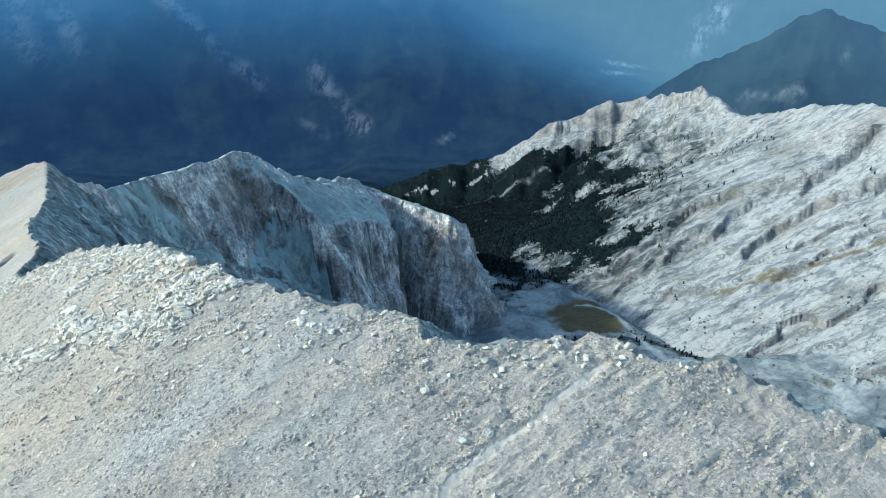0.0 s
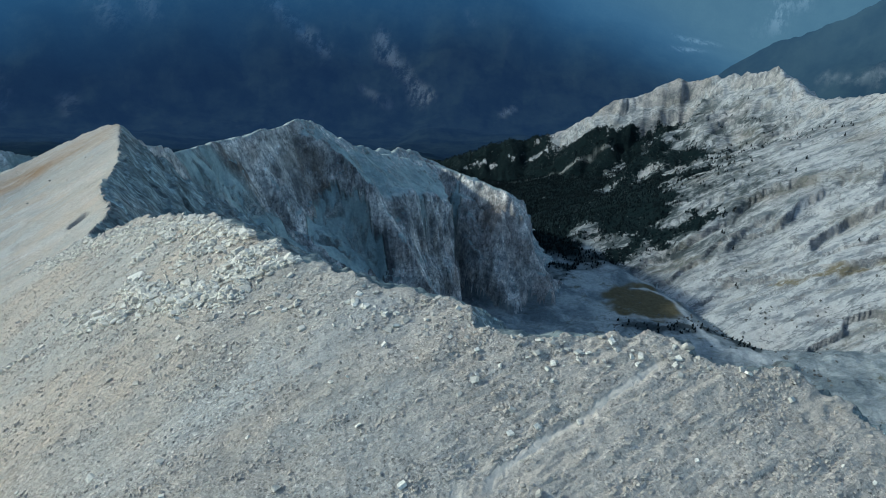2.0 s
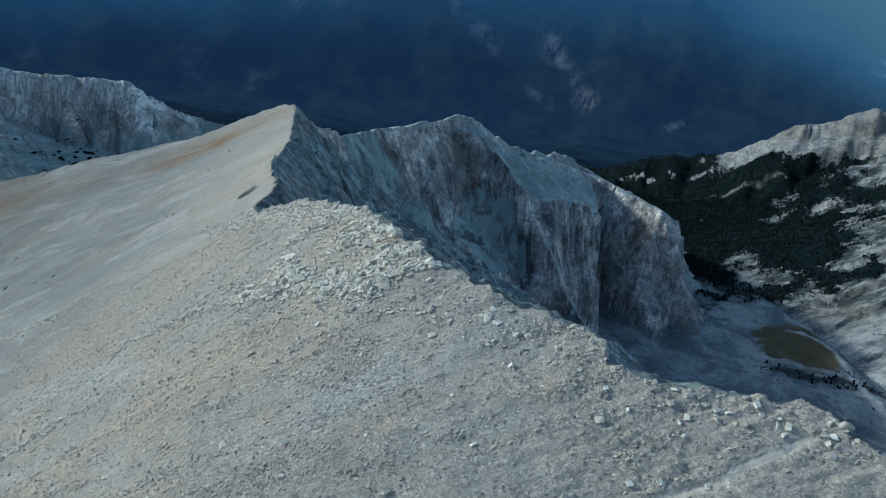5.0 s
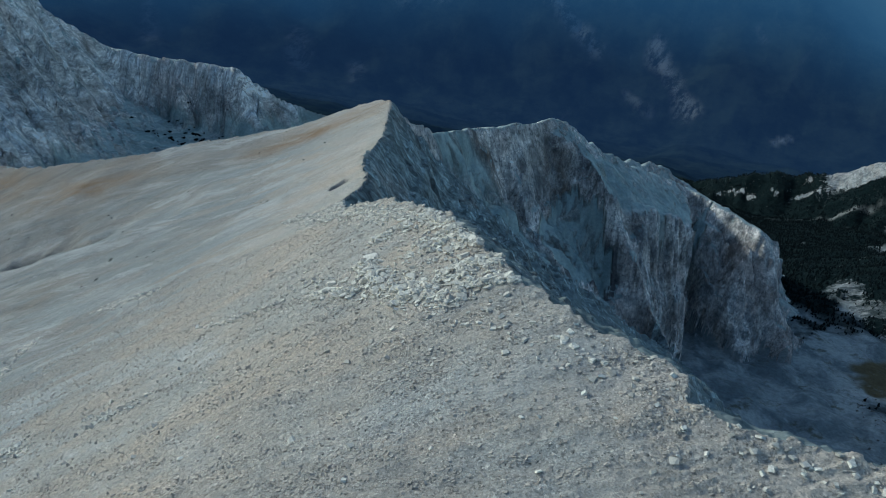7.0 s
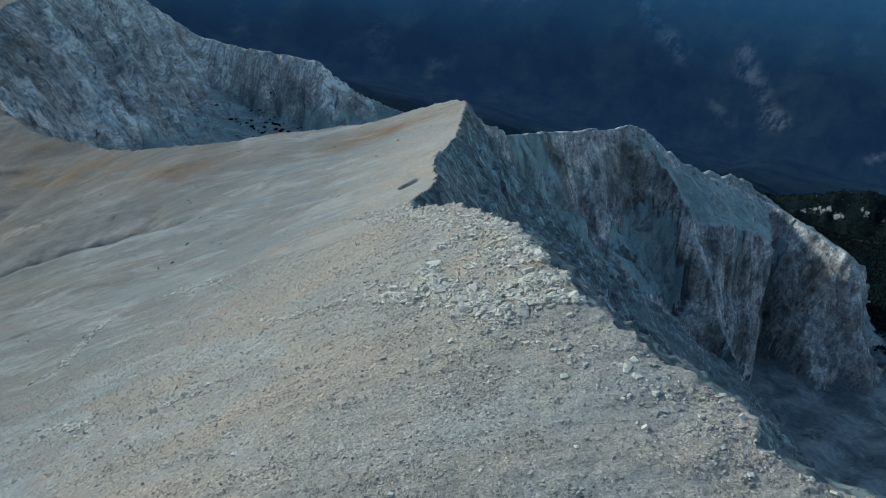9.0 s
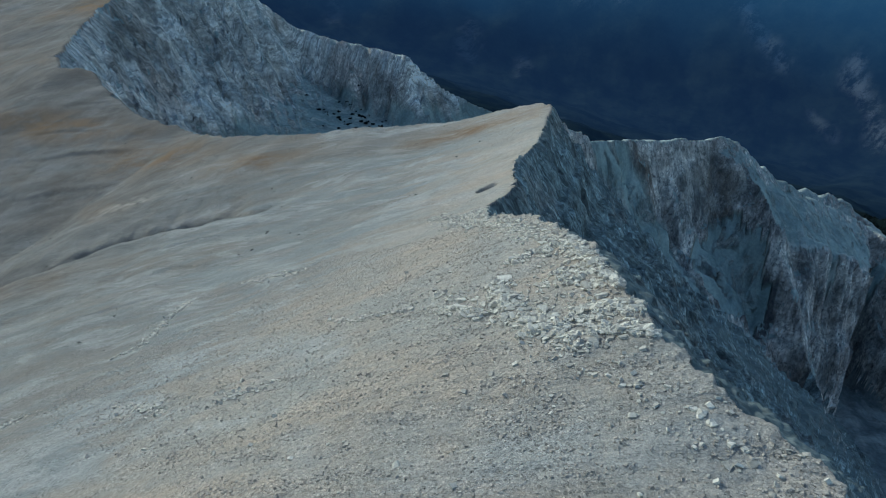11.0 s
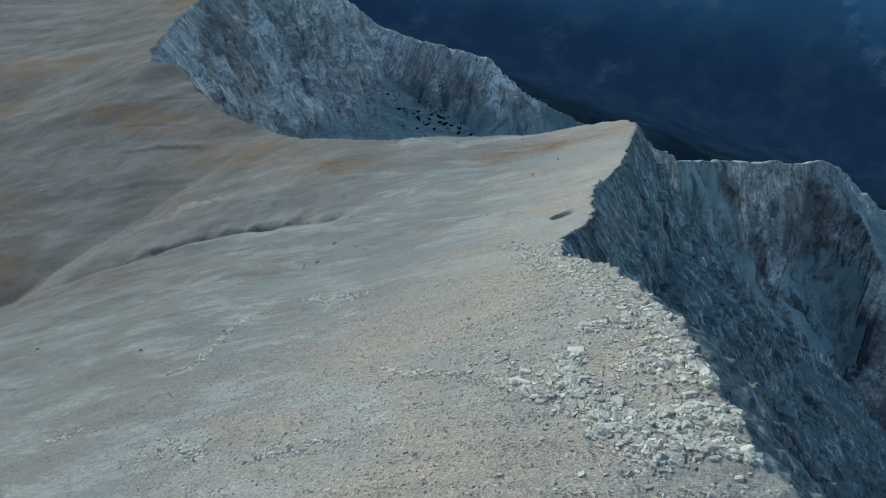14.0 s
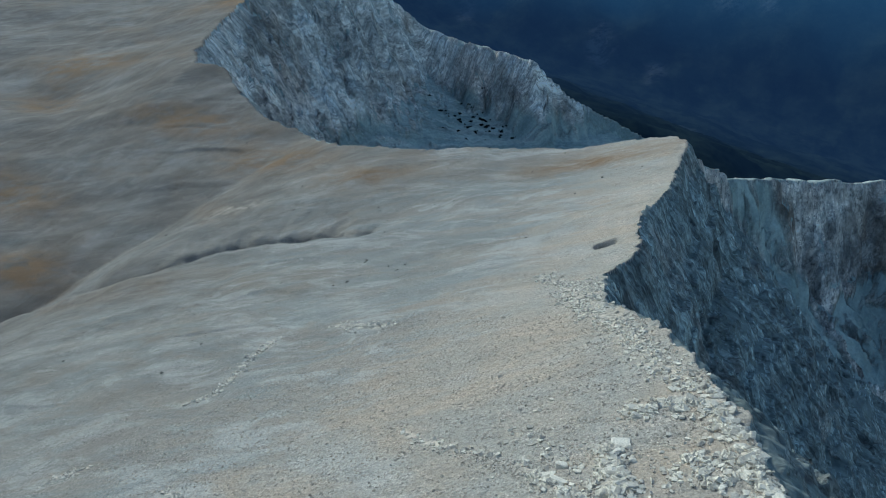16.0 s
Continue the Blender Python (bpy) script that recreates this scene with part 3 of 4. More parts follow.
def cliff_material(name, scale=1.0, light=1.0, warm=1.0, dark=1.0, fall=None, cool=0.0, block=1.0, draw=1.0, dust=1.0, rough=1.0):
    """Broken, cracked rock where it is steep, smooth blue-green scree where loose stones lie."""
    sh = Shader(name, 0.9)
    sh.b.inputs["Specular IOR Level"].default_value = 0.1
    upright = sh.place((0.13 / scale, 0.13 / scale, 0.06 / scale)) if fall is None else sh.place((0.026 / scale / draw, 0.17 / scale, 0.034 / scale / draw), fall)     # drawn out down the fall line
    blocky = sh.place((0.30 / scale, 0.30 / scale, 0.16 / scale))
    bands = sh.place((0.012 / scale, 0.012 / scale, 0.30 / scale))
    lines, rib = sh.noise(bands, 1.0, 5, 0.65, 0.5), sh.noise(upright, 1.0, 7, 0.66, 0.15)
    fine = sh.noise(upright, 4.2, 6, 0.7, 0.3)
    lo, hi = (0.19 - 0.03 * cool, 0.195, 0.20 + 0.01 * cool), (0.55 - 0.11 * cool, 0.515, 0.485 + 0.04 * cool)
    rock = sh.mix(sh.span(rib, 0.36, 0.62), tuple(v * light * dark for v in lo), tuple(min(0.8, v * light) for v in hi))
    rock = sh.mix(sh.span(sh.noise(sh.pos, 0.022 / scale, 5, 0.6), 0.48, 0.64, 0, 0.75 * warm), rock, (0.40 * light, 0.345 * light, 0.315 * light))
    rock = sh.mix(sh.math("MULTIPLY", sh.mask("ochre"), sh.span(sh.noise(upright, 0.8, 6, 0.65), 0.38, 0.62, 0.1, 0.85), True), rock, (0.19 * light, 0.158 * light, 0.135 * light))
    rock = sh.mix(sh.span(lines, 0.55, 0.66, 0, 0.4), rock, (0.21 * light, 0.21 * light, 0.21 * light))
    far_from, tone = sh.cells(blocky, 1.0)
    rock = sh.shade(rock, sh.span(sh.grey(tone), 0, 1, 1 - 0.26 * block, 1 + 0.2 * block))
    rock = sh.shade(rock, sh.span(fine, 0.36, 0.64, 1 - 0.42 * rough, 1 + 0.36 * rough))
    rock = sh.shade(rock, sh.span(sh.noise(sh.pos, 0.035 / scale, 6, 0.68, 0.8), 0.36, 0.64, 0.6, 1.34))
    crack = sh.math("ABSOLUTE", sh.math("SUBTRACT", sh.noise(upright, 1.5, 5, 0.6, 0.2), 0.5))
    rock = sh.mix(sh.span(crack, 0.0, 0.022, 0.8 if fall is None else 0.6, 0), rock, (0.085 * light, 0.09 * light, 0.10 * light))
    thin = sh.math("ABSOLUTE", sh.math("SUBTRACT", sh.noise(blocky, 1.3, 5, 0.62, 0.4), 0.5))
    rock = sh.mix(sh.span(thin, 0.0, 0.02, 0.5 * block, 0), rock, (0.10 * light, 0.105 * light, 0.11 * light))
    # Shade of the crest's hollow and the wall's crevice, painted into the rock.
    rock = sh.mix(sh.mask("hollow_shade"), rock, (0.075, 0.08, 0.09))
    drift = sh.place((0.07 / scale, 0.07 / scale, 0.010 / scale)) if fall is None else sh.place((0.012 / scale, 0.11 / scale, 0.012 / scale), fall)
    loose = sh.mix(sh.span(sh.noise(drift, 1.0, 6, 0.64), 0.36, 0.64), tuple(v * light * dust for v in (0.16, 0.205, 0.21)), tuple(v * light * dust for v in (0.285, 0.335, 0.33)))
    grain = sh.noise(sh.pos, 0.45 / scale, 8, 0.74)
    specks = sh.noise(sh.pos, 1.1 / scale, 4, 0.7)
    loose = sh.mix(sh.span(specks, 0.60, 0.68, 0, 0.5), loose, (0.12 * light, 0.13 * light, 0.135 * light))
    rock, loose = sh.shade(rock, sh.span(grain, 0.34, 0.66, 0.74, 1.24)), sh.shade(loose, sh.span(grain, 0.32, 0.68, 0.84, 1.14))
    steep = sh.math("ADD", sh.level(), sh.span(sh.noise(sh.pos, 0.06 / scale, 6, 0.65), 0.25, 0.75, -0.12, 0.12))
    is_loose = sh.math("MAXIMUM", sh.span(steep, 0.66, 0.74, 0, 0.8), sh.math("MULTIPLY", sh.mask("scree"), sh.span(sh.noise(upright, 0.7, 6, 0.68, 0.6), 0.30, 0.52, 0.35, 1.0)))
    c = sh.mix(is_loose, rock, loose)
    c = sh.mix(sh.mask("pale"), c, (0.42 * light, 0.42 * light, 0.405 * light))
    h = sh.math("ADD", sh.math("ADD", rib, sh.math("MULTIPLY", fine, 0.35 * rough)), sh.math("MULTIPLY", lines, 0.25))
    h = sh.math("ADD", h, sh.math("ADD", sh.math("MULTIPLY", grain, 0.04 + 0.12 * rough), sh.math("MULTIPLY", far_from, 0.18 * block)))
    h = sh.math("MULTIPLY", h, sh.span(is_loose, 0, 1, 1.0, 0.15))
    return sh.done(c, h, 1.0, 4.2 * scale)


def slab_material():
    sh = Shader("slab_rock", 0.85)
    sh.b.inputs["Specular IOR Level"].default_value = 0.05
    beds = sh.place((0.012, 0.12, 0.12), -12.0)
    s1, s2 = sh.noise(beds, 1.0, 6, 0.65, 0.4), sh.noise(beds, 3.2, 5, 0.65, 0.3)
    c = sh.mix(sh.span(s1, 0.36, 0.55), (0.20, 0.22, 0.235), (0.46, 0.462, 0.455))
    c = sh.mix(sh.span(s2, 0.54, 0.68, 0, 0.75), c, (0.21, 0.22, 0.235))
    c = sh.mix(sh.span(sh.noise(sh.pos, 0.012, 4, 0.6), 0.52, 0.68, 0, 0.6), c, (0.44, 0.40, 0.37))
    crag = sh.noise(sh.place((0.07, 0.07, 0.03)), 1.0, 8, 0.72, 0.4)
    # Steep ledge fronts get crag tones, darkened to paint in their shade.
    c = sh.mix(sh.span(sh.level(), 0.45, 0.72, 0.8, 0), c, sh.mix(sh.span(crag, 0.38, 0.60), (0.11, 0.12, 0.135), (0.40, 0.375, 0.35)))
    line = sh.math("ABSOLUTE", sh.math("SUBTRACT", sh.noise(sh.place((0.008, 0.06, 0.06), -14.0), 1.0, 6, 0.6, 0.3), 0.5))
    c = sh.mix(sh.span(line, 0.0, 0.022, 0.75, 0), c, (0.13, 0.14, 0.15))
    soil = sh.math("MULTIPLY", sh.mask("brush"), sh.span(sh.noise(sh.place((0.03, 0.07, 0.06), -14.0), 1.0, 8, 0.74, 0.5), 0.42, 0.60, 1.0, 0.1), True)
    c = sh.mix(soil, c, (0.05, 0.063, 0.066))
    spots = sh.noise(sh.pos, 0.2, 7, 0.78)
    scrub = sh.span(sh.math("ADD", spots, sh.math("MULTIPLY", sh.mask("wood"), 0.36)), 0.66, 0.76)
    c = sh.mix(scrub, c, (0.007, 0.014, 0.015))
    grass = sh.math("MULTIPLY", sh.mask("grass"), sh.span(sh.noise(beds, 2.0, 5, 0.7), 0.3, 0.55), True)
    c = sh.mix(grass, c, (0.17, 0.148, 0.10))
    c = sh.mix(sh.mask("pale"), c, (0.6, 0.6, 0.57))
    c = sh.shade(c, sh.span(sh.noise(sh.pos, 0.35, 8, 0.75), 0.25, 0.75, 0.78, 1.2))
    h = sh.math("ADD", sh.noise(sh.pos, 0.22, 8, 0.7), sh.math("MULTIPLY", s2, 1.2))
    return sh.done(c, h, 0.8, 1.6)


def valley_material():
    sh = Shader("valley_ground", 0.95)
    sh.b.inputs["Specular IOR Level"].default_value = 0.05
    c = sh.mix(sh.span(sh.noise(sh.pos, 0.03, 6, 0.65, 0.5), 0.38, 0.62), (0.17, 0.20, 0.215), (0.38, 0.405, 0.405))
    c = sh.mix(sh.span(sh.noise(sh.pos, 0.06, 6, 0.7), 0.56, 0.70, 0, 0.8), c, (0.085, 0.085, 0.055))
    c = sh.mix(sh.math("MULTIPLY", sh.mask("grass"), sh.span(sh.noise(sh.pos, 0.05, 5, 0.65), 0.2, 0.42), True), c, (0.125, 0.105, 0.062))
    wood = sh.math("MULTIPLY", sh.mask("wood"), sh.span(sh.noise(sh.pos, 0.05, 6, 0.75), 0.18, 0.36), True)
    c = sh.mix(wood, c, (0.007, 0.014, 0.015))
    c = sh.mix(sh.mask("pale"), c, (0.58, 0.585, 0.57))
    c = sh.shade(c, sh.span(sh.noise(sh.pos, 0.3, 8, 0.75), 0.25, 0.75, 0.72, 1.25))
    return sh.done(c, sh.noise(sh.pos, 0.18, 8, 0.7), 0.8, 2.5)


def distance_material():
    """Far wooded mountains; several kilometres of blue haze painted on as surface glow."""
    sh = Shader("distance", 1.0)
    c = sh.mix(sh.span(sh.noise(sh.pos, 0.006, 6, 0.65), 0.35, 0.65), (0.005, 0.010, 0.010), (0.016, 0.025, 0.022))
    scars = sh.noise(sh.place((0.0045, 0.0011, 0.002), 8.0), 1.0, 6, 0.68, 0.8)
    bare = sh.math("MAXIMUM", sh.math("MULTIPLY", sh.span(scars, 0.60, 0.74), 0.10), sh.mask("pale"))
    bare = sh.math("MULTIPLY", bare, sh.span(sh.noise(sh.place((0.022, 0.010, 0.012), 8.0), 1.0, 7, 0.72), 0.40, 0.60, 0.05, 1.0))
    c = sh.mix(bare, c, (0.17, 0.18, 0.18))
    sh.b.inputs["Specular IOR Level"].default_value = 0.0
    # The surface itself emits the haze colour, paler and bluer with distance.
    sh.put(sh.b.inputs["Emission Color"], sh.mix(sh.mask("pale_haze"), sh.mix(sh.mask("far_haze"), (0.015, 0.035, 0.096), (0.05, 0.152, 0.335)), (0.13, 0.25, 0.385)))
    sh.put(sh.b.inputs["Emission Strength"], sh.math("MULTIPLY", sh.mask("haze_glow"), sh.span(bare, 0, 1, 0.56, 0.66)))
    return sh.done(c, sh.noise(sh.pos, 0.02, 6, 0.7), 0.6, 12.0)


def rock_material(name, tone, spread=0.4):
    sh = Shader(name, 0.9)
    info = sh.t.nodes.new("ShaderNodeObjectInfo").outputs["Random"]
    isle = sh.t.nodes.new("ShaderNodeNewGeometry").outputs["Random Per Island"]
    r = sh.math("FRACT", sh.math("ADD", info, isle))
    c = sh.mix(r, tuple((1 - spread) * v for v in tone), tuple(min(0.85, 1.12 * v) for v in tone))
    c = sh.mix(sh.span(sh.noise(sh.pos, 0.9, 5, 0.65), 0.54, 0.74, 0, 0.5), c, (0.43, 0.36, 0.28))
    c = sh.shade(c, sh.span(sh.noise(sh.pos, 6.0, 8, 0.7), 0.3, 0.7, 0.78, 1.15))
    return sh.done(c, sh.noise(sh.pos, 5.0, 8, 0.7), 0.7, 0.08)


def leaf_material(name, dark, lit):
    sh = Shader(name, 0.9)
    sh.b.inputs["Specular IOR Level"].default_value = 0.04
    isle = sh.t.nodes.new("ShaderNodeNewGeometry").outputs["Random Per Island"]
    c = sh.mix(isle, dark, lit)
    c = sh.shade(c, sh.span(sh.noise(sh.pos, 1.2, 5, 0.7), 0.3, 0.7, 0.7, 1.3))
    return sh.done(c)


ROCK = rock_material("pale_marble", (0.77, 0.715, 0.625))
GREY_ROCK = rock_material("grey_marble", (0.53, 0.475, 0.41), 0.3)
DARK_ROCK = rock_material("weathered_boulder", (0.12, 0.12, 0.115))
NEEDLES = leaf_material("pine_needles", (0.005, 0.009, 0.011), (0.012, 0.018, 0.019))
BARK = leaf_material("pine_bark", (0.07, 0.055, 0.045), (0.13, 0.10, 0.08))
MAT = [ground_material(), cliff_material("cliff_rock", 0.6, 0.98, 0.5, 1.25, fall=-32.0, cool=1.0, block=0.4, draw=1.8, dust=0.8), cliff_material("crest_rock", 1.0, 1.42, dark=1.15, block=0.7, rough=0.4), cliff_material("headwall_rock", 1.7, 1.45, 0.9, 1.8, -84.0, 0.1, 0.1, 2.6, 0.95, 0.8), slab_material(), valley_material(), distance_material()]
SHEETS = [("ground", "pale gravelly hillside with grey and ochre streaks", "hillside"),
          ("cliff_wall", "shaded blue-grey fluted rock wall under the rim", "cliff"),
          ("ridge", "jagged grey rock crest with brown bands and scree", "ridge"),
          ("headwall", "ribbed grey rock wall above a scree bowl", "cliff"),
          ("rock_slope", "white layered marble slope with dark ledges", "slope"),
          ("valley_floor", "grey scree and brown meadow in the valley", "valley"),
          ("backdrop", "dark wooded mountains with blue haze painted on", "mountains")]

# ---- ground sheet: a fan of rings that opens from under the camera ----
az = np.radians(np.concatenate([np.arange(-104, 50, 0.16), np.arange(50, 256, 2.0)]))
spans = [(26, 95, 0.005), (95, 260, 0.0042), (260, 380, 0.006), (380, 620, 0.0032), (620, 1300, 0.0075), (1300, 3300, 0.0145), (3300, 4600, 0.008), (4600, 4950, 0.0145)]
rings = np.concatenate([[0.01, 4, 8, 12, 16, 19, 22, 24]] + [a * np.exp(np.linspace(0, math.log(b / a), round(math.log(b / a) / k), endpoint=False)) for a, b, k in spans] + [[4950]])
CX, CY = -4.0, 6.0
gx, gy = CX + rings[:, None] * np.sin(az)[None], CY + rings[:, None] * np.cos(az)[None]
gz, gk = np.zeros(gx.shape), np.zeros(gx.shape, int)
for k in range(0, len(rings), 12):          # in parts, which is quicker
    gz[k:k + 12], gk[k:k + 12] = land(gx[k:k + 12], gy[k:k + 12])
ni, nj = gx.shape
verts = np.stack([gx, gy, gz], -1).reshape(-1, 3)
idx = np.arange(ni * nj).reshape(ni, nj)
nxt = np.roll(idx, -1, 1)
quads = np.stack([idx[:-1], idx[1:], nxt[1:], nxt[:-1]], -1).reshape(-1, 4)[:, ::-1]
qk = gk[:-1].reshape(-1)


def blob(x, y, cx, cy, rx, ry, turn=0.0):
    c, s = math.cos(radians(turn)), math.sin(radians(turn))
    u, v = (x - cx) * c + (y - cy) * s, -(x - cx) * s + (y - cy) * c
    return np.exp(-(u / rx) ** 2 - (v / ry) ** 2)


def wood_density(x, y):
    """How thickly the valley is wooded."""
    edge = np.interp(y, [520, 560, 626, 700, 890, 1000, 1120, 1200, 1300], [55, 102, 145, 190, 232, 245, 220, 130, 60])
    q = (x - edge) / 90 + 1.5 * fbm(x / 70, y / 70, 5, 101)
    w = smooth(0.45, -0.35, q) * smooth(530, 590, y - 0.25 * np.maximum(80 - x, 0) + 40 * fbm(x / 50, y / 50, 3, 103))
    w = w * smooth(-0.42, -0.08, fbm(x / 34 + y / 60, y / 11 - x / 50, 5, 105) + 0.45 * smooth(0.2, -0.9, q))
    tongue = smooth(20, 4, beside(x, y, WOOD_TONGUE, 40)[0] + 22 * fbm(x / 16, y / 16, 4, 109))
    thin = 0.7 * smooth(2.0, 0.2, q) * smooth(0.02, 0.26, fbm(x / 22, y / 9, 4, 110)) * smooth(600, 720, y)
    w = np.maximum(np.maximum(w, 0.9 * tongue), thin)
    dr, _, _, _, sr, _ = along(x, y, RIGHT)
    w = w * (1 - smooth(46, 26, dr + 16 * fbm(x / 20, y / 20, 3, 108)) * smooth(70, 110, x)) * (1 - 0.9 * smooth(18, 6, dr) * smooth(120, 260, x))
    w = w * (1 - 0.75 * smooth(4, -2, beside(x, y, BARE_SPUR, 30)[0] + 16 * fbm(x / 16, y / 9, 4, 112)))
    low = smooth(9, 3, np.minimum(beside(x, y, SCRUB_BANK, 30)[0], beside(x, y, DARK_FOOT, 30)[0] + 3) + 9 * fbm(x / 11, y / 7, 4, 183))
    return np.maximum(w, 0.75 * low)


def surface_masks(x, y, z, kind):
    ochre = sum(blob(x, y, *b) for b in [(-663, 135, 75, 22, 25), (-620, 86, 50, 18, 15), (-250, 157, 26, 10, 30), (-167, 208, 30, 12, 35), (-368, 26, 36, 12, 30),
                                         (-465, 38, 50, 16, 20), (-327, 150, 45, 14, 15), (-690, 290, 60, 25, 40), (-430, 140, 60, 14, 20)])
    ochre = np.clip(ochre, 0, 1) + 0.25 * smooth(0.1, 0.5, fbm(x / 90, y / 40, 3, 111)) * smooth(-120, -260, x)
    ochre = ochre + (kind == 2) * sum(blob(x, y, *b) for b in [(-116, 368, 12, 9), (-110, 372, 10, 7), (-130, 312, 9, 14), (-11, 488, 10, 14), (-137, 312, 10, 8)])
    earth = smooth(-100, -330, x + 0.35 * y) * 0.55 + 0.45 * smooth(-15, -100, x + 0.5 * y)
    dt = beside(x, y, TRAIL, 4)[0] + 0.25 * fbm(x * 0.5, y * 0.5, 4, 113)
    dt2 = beside(x, y, TRAIL_SIDE, 4)[0] + 0.2 * fbm(x * 1.2, y * 1.2, 3, 114)
    pale = np.maximum(0.85 * smooth(0.45, 0.12, dt + 0.25 * fbm(x * 1.3, y * 1.3, 3, 119)), 0.2 * smooth(0.3, 0.05, dt2))
    pale = np.maximum(pale, 0.5 * blob(x, y, -288, 112, 16, 6, 40) * smooth(-0.3, 0.3, fbm(x / 6, y / 6, 4, 115)))
    dw = beside(x, y, WASH, 20)[0] + 4 * fbm(x / 14, y / 14, 3, 117)
    pale = np.maximum(pale, 0.75 * smooth(4.5, 1.0, dw) * (kind >= 4))
    pale = np.maximum(pale, 0.7 * blob(x, y, 185, 392, 22, 9, -20))
    pale = np.maximum(pale, (kind == 5) * 0.4 * smooth(4, 1, beside(x, y, [(88, 452), (112, 446), (150, 447)], 20)[0] + 3 * fbm(x / 10, y / 10, 3, 185)))
    meadow = smooth(1.25, 0.85, np.hypot((x - 124) / 30, (y - 480) / 36) + 0.5 * fbm(x / 22, y / 22, 3, 121))
    strip = smooth(5, 1.5, beside(x, y, GRASS_STRIP, 30)[0] + 5 * fbm(x / 20, y / 20, 3, 123))
    strip = np.maximum(strip, smooth(0.22, 0.4, fbm(x / 80, y / 30, 4, 125)) * (kind == 4) * 0.35)
    grass = np.maximum(meadow, strip) * (1 - smooth(0.2, 0.5, wood_density(x, y)))
    r, a = np.hypot(x, y), np.degrees(np.arctan2(x, y))
    # Masks for the painted haze: its strength by distance, its paleness by bearing.
    haze_glow = np.maximum(smooth(1150, 3300, r), 0.4 * smooth(1000, 1400, r))
    pale_haze = np.clip(smooth(-6, 34, a) * (0.05 + 0.25 * smooth(5, 25, a) * smooth(2300, 3100, r) + 0.15 * smooth(12, 20, a) * smooth(2000, 2600, r) + 0.85 * smooth(3500, 4900, r)) + 0.3 * smooth(4000, 4600, r) * smooth(-60, -20, a) + 0.3 * smooth(4640, 4720, r) * smooth(-8, 6, a), 0, 1)
    far_pale = np.zeros(x.shape)
    for width, strength, line in [(95, 0.5, [(-2240, 3740), (-2120, 3520), (-2014, 3408)]), (60, 0.45, [(-2030, 3740), (-1840, 3490)]), (80, 0.75, [(-1560, 3930), (-1360, 3830), (-1195, 3714), (-993, 3616)]),
                                  (55, 0.8, [(-690, 3740), (-556, 3567), (-420, 3370)]), (35, 0.45, [(-748, 3432), (-606, 3337)]), (30, 0.3, [(-560, 3910), (-420, 3930)]), (40, 0.35, [(-240, 3960), (-170, 3890)]),
                                  (60, 0.35, [(-2350, 2850), (-2250, 2700)]), (45, 0.35, [(-2030, 2900), (-1950, 2740)]), (50, 0.3, [(-3000, 2500), (-2800, 2300)]), (26, 0.7, [(1150, 2560), (1200, 2420), (1251, 2335)]), (24, 0.6, [(1280, 2640), (1370, 2560), (1482, 2547)]), (30, 0.8, [(1385, 2434), (1440, 2490), (1482, 2540)])]:
        far_pale = np.maximum(far_pale, 0.7 * strength * smooth(1.3, 0.0, (beside(x, y, line, 260)[0] + 60 * fbm(x / 300, y / 300, 2, 133)) / width))
    far_pale = far_pale + 1.5 * sum(blob(x, y, *b) for b in [(17, 3331, 42, 11, 38), (-193, 3182, 26, 7, 20), (1050, 4136, 90, 22, 20), (1130, 4300, 120, 30, 10), (1700, 4470, 130, 30, 10)])
    far_pale = np.clip(far_pale, 0, 0.85)
    pale = np.where(kind == 6, far_pale, pale)
    edge = np.interp(y, [520, 560, 626, 700, 890, 1000, 1120, 1200, 1300], [55, 102, 145, 190, 232, 245, 220, 130, 60])
    q = (x - edge) / 90 + 1.2 * fbm(x / 70, y / 70, 5, 101)
    brush = smooth(2.5, 0.5, q) * smooth(500, 580, y) * (0.25 + 0.75 * smooth(25, 60, along(x, y, RIGHT)[0])) * (1 - 0.9 * smooth(4, -2, beside(x, y, BARE_SPUR, 30)[0] + 16 * fbm(x / 16, y / 9, 4, 112)))
    pale = np.where(kind >= 4, np.maximum(pale, 0.35 * smooth(4.5, 1.5, beside(x, y, SPUR_LINE, 20)[0] + 2 * fbm(x / 12, y / 12, 3, 118)) * (kind < 6)), pale)
    dg, sg, _, lg = beside(x + 2.5 * fbm(x / 9, y / 9, 3, 112), y + 2.5 * fbm(x / 9, y / 9, 3, 114), GULLY, 12)
    # Shade painted along the gully bank and inside the pit near the rim.
    hollow_shade = 0.7 * smooth(2.2, 0.9, np.abs(dg - np.where(lg, 1.5, -1.5))) * smooth(5, 40, sg) * smooth(0.0, 0.2, 0.22 + fbm(sg / 18, sg * 0, 3, 116))
    hollow_shade = np.maximum(hollow_shade, smooth(1.25, 0.95, np.hypot(((x + 100.5) * 0.66 + (y - 134.8) * 0.75) / 1.8, ((x + 100.5) * 0.75 - (y - 134.8) * 0.66) / 1.3)))
    chalk = np.zeros(x.shape)
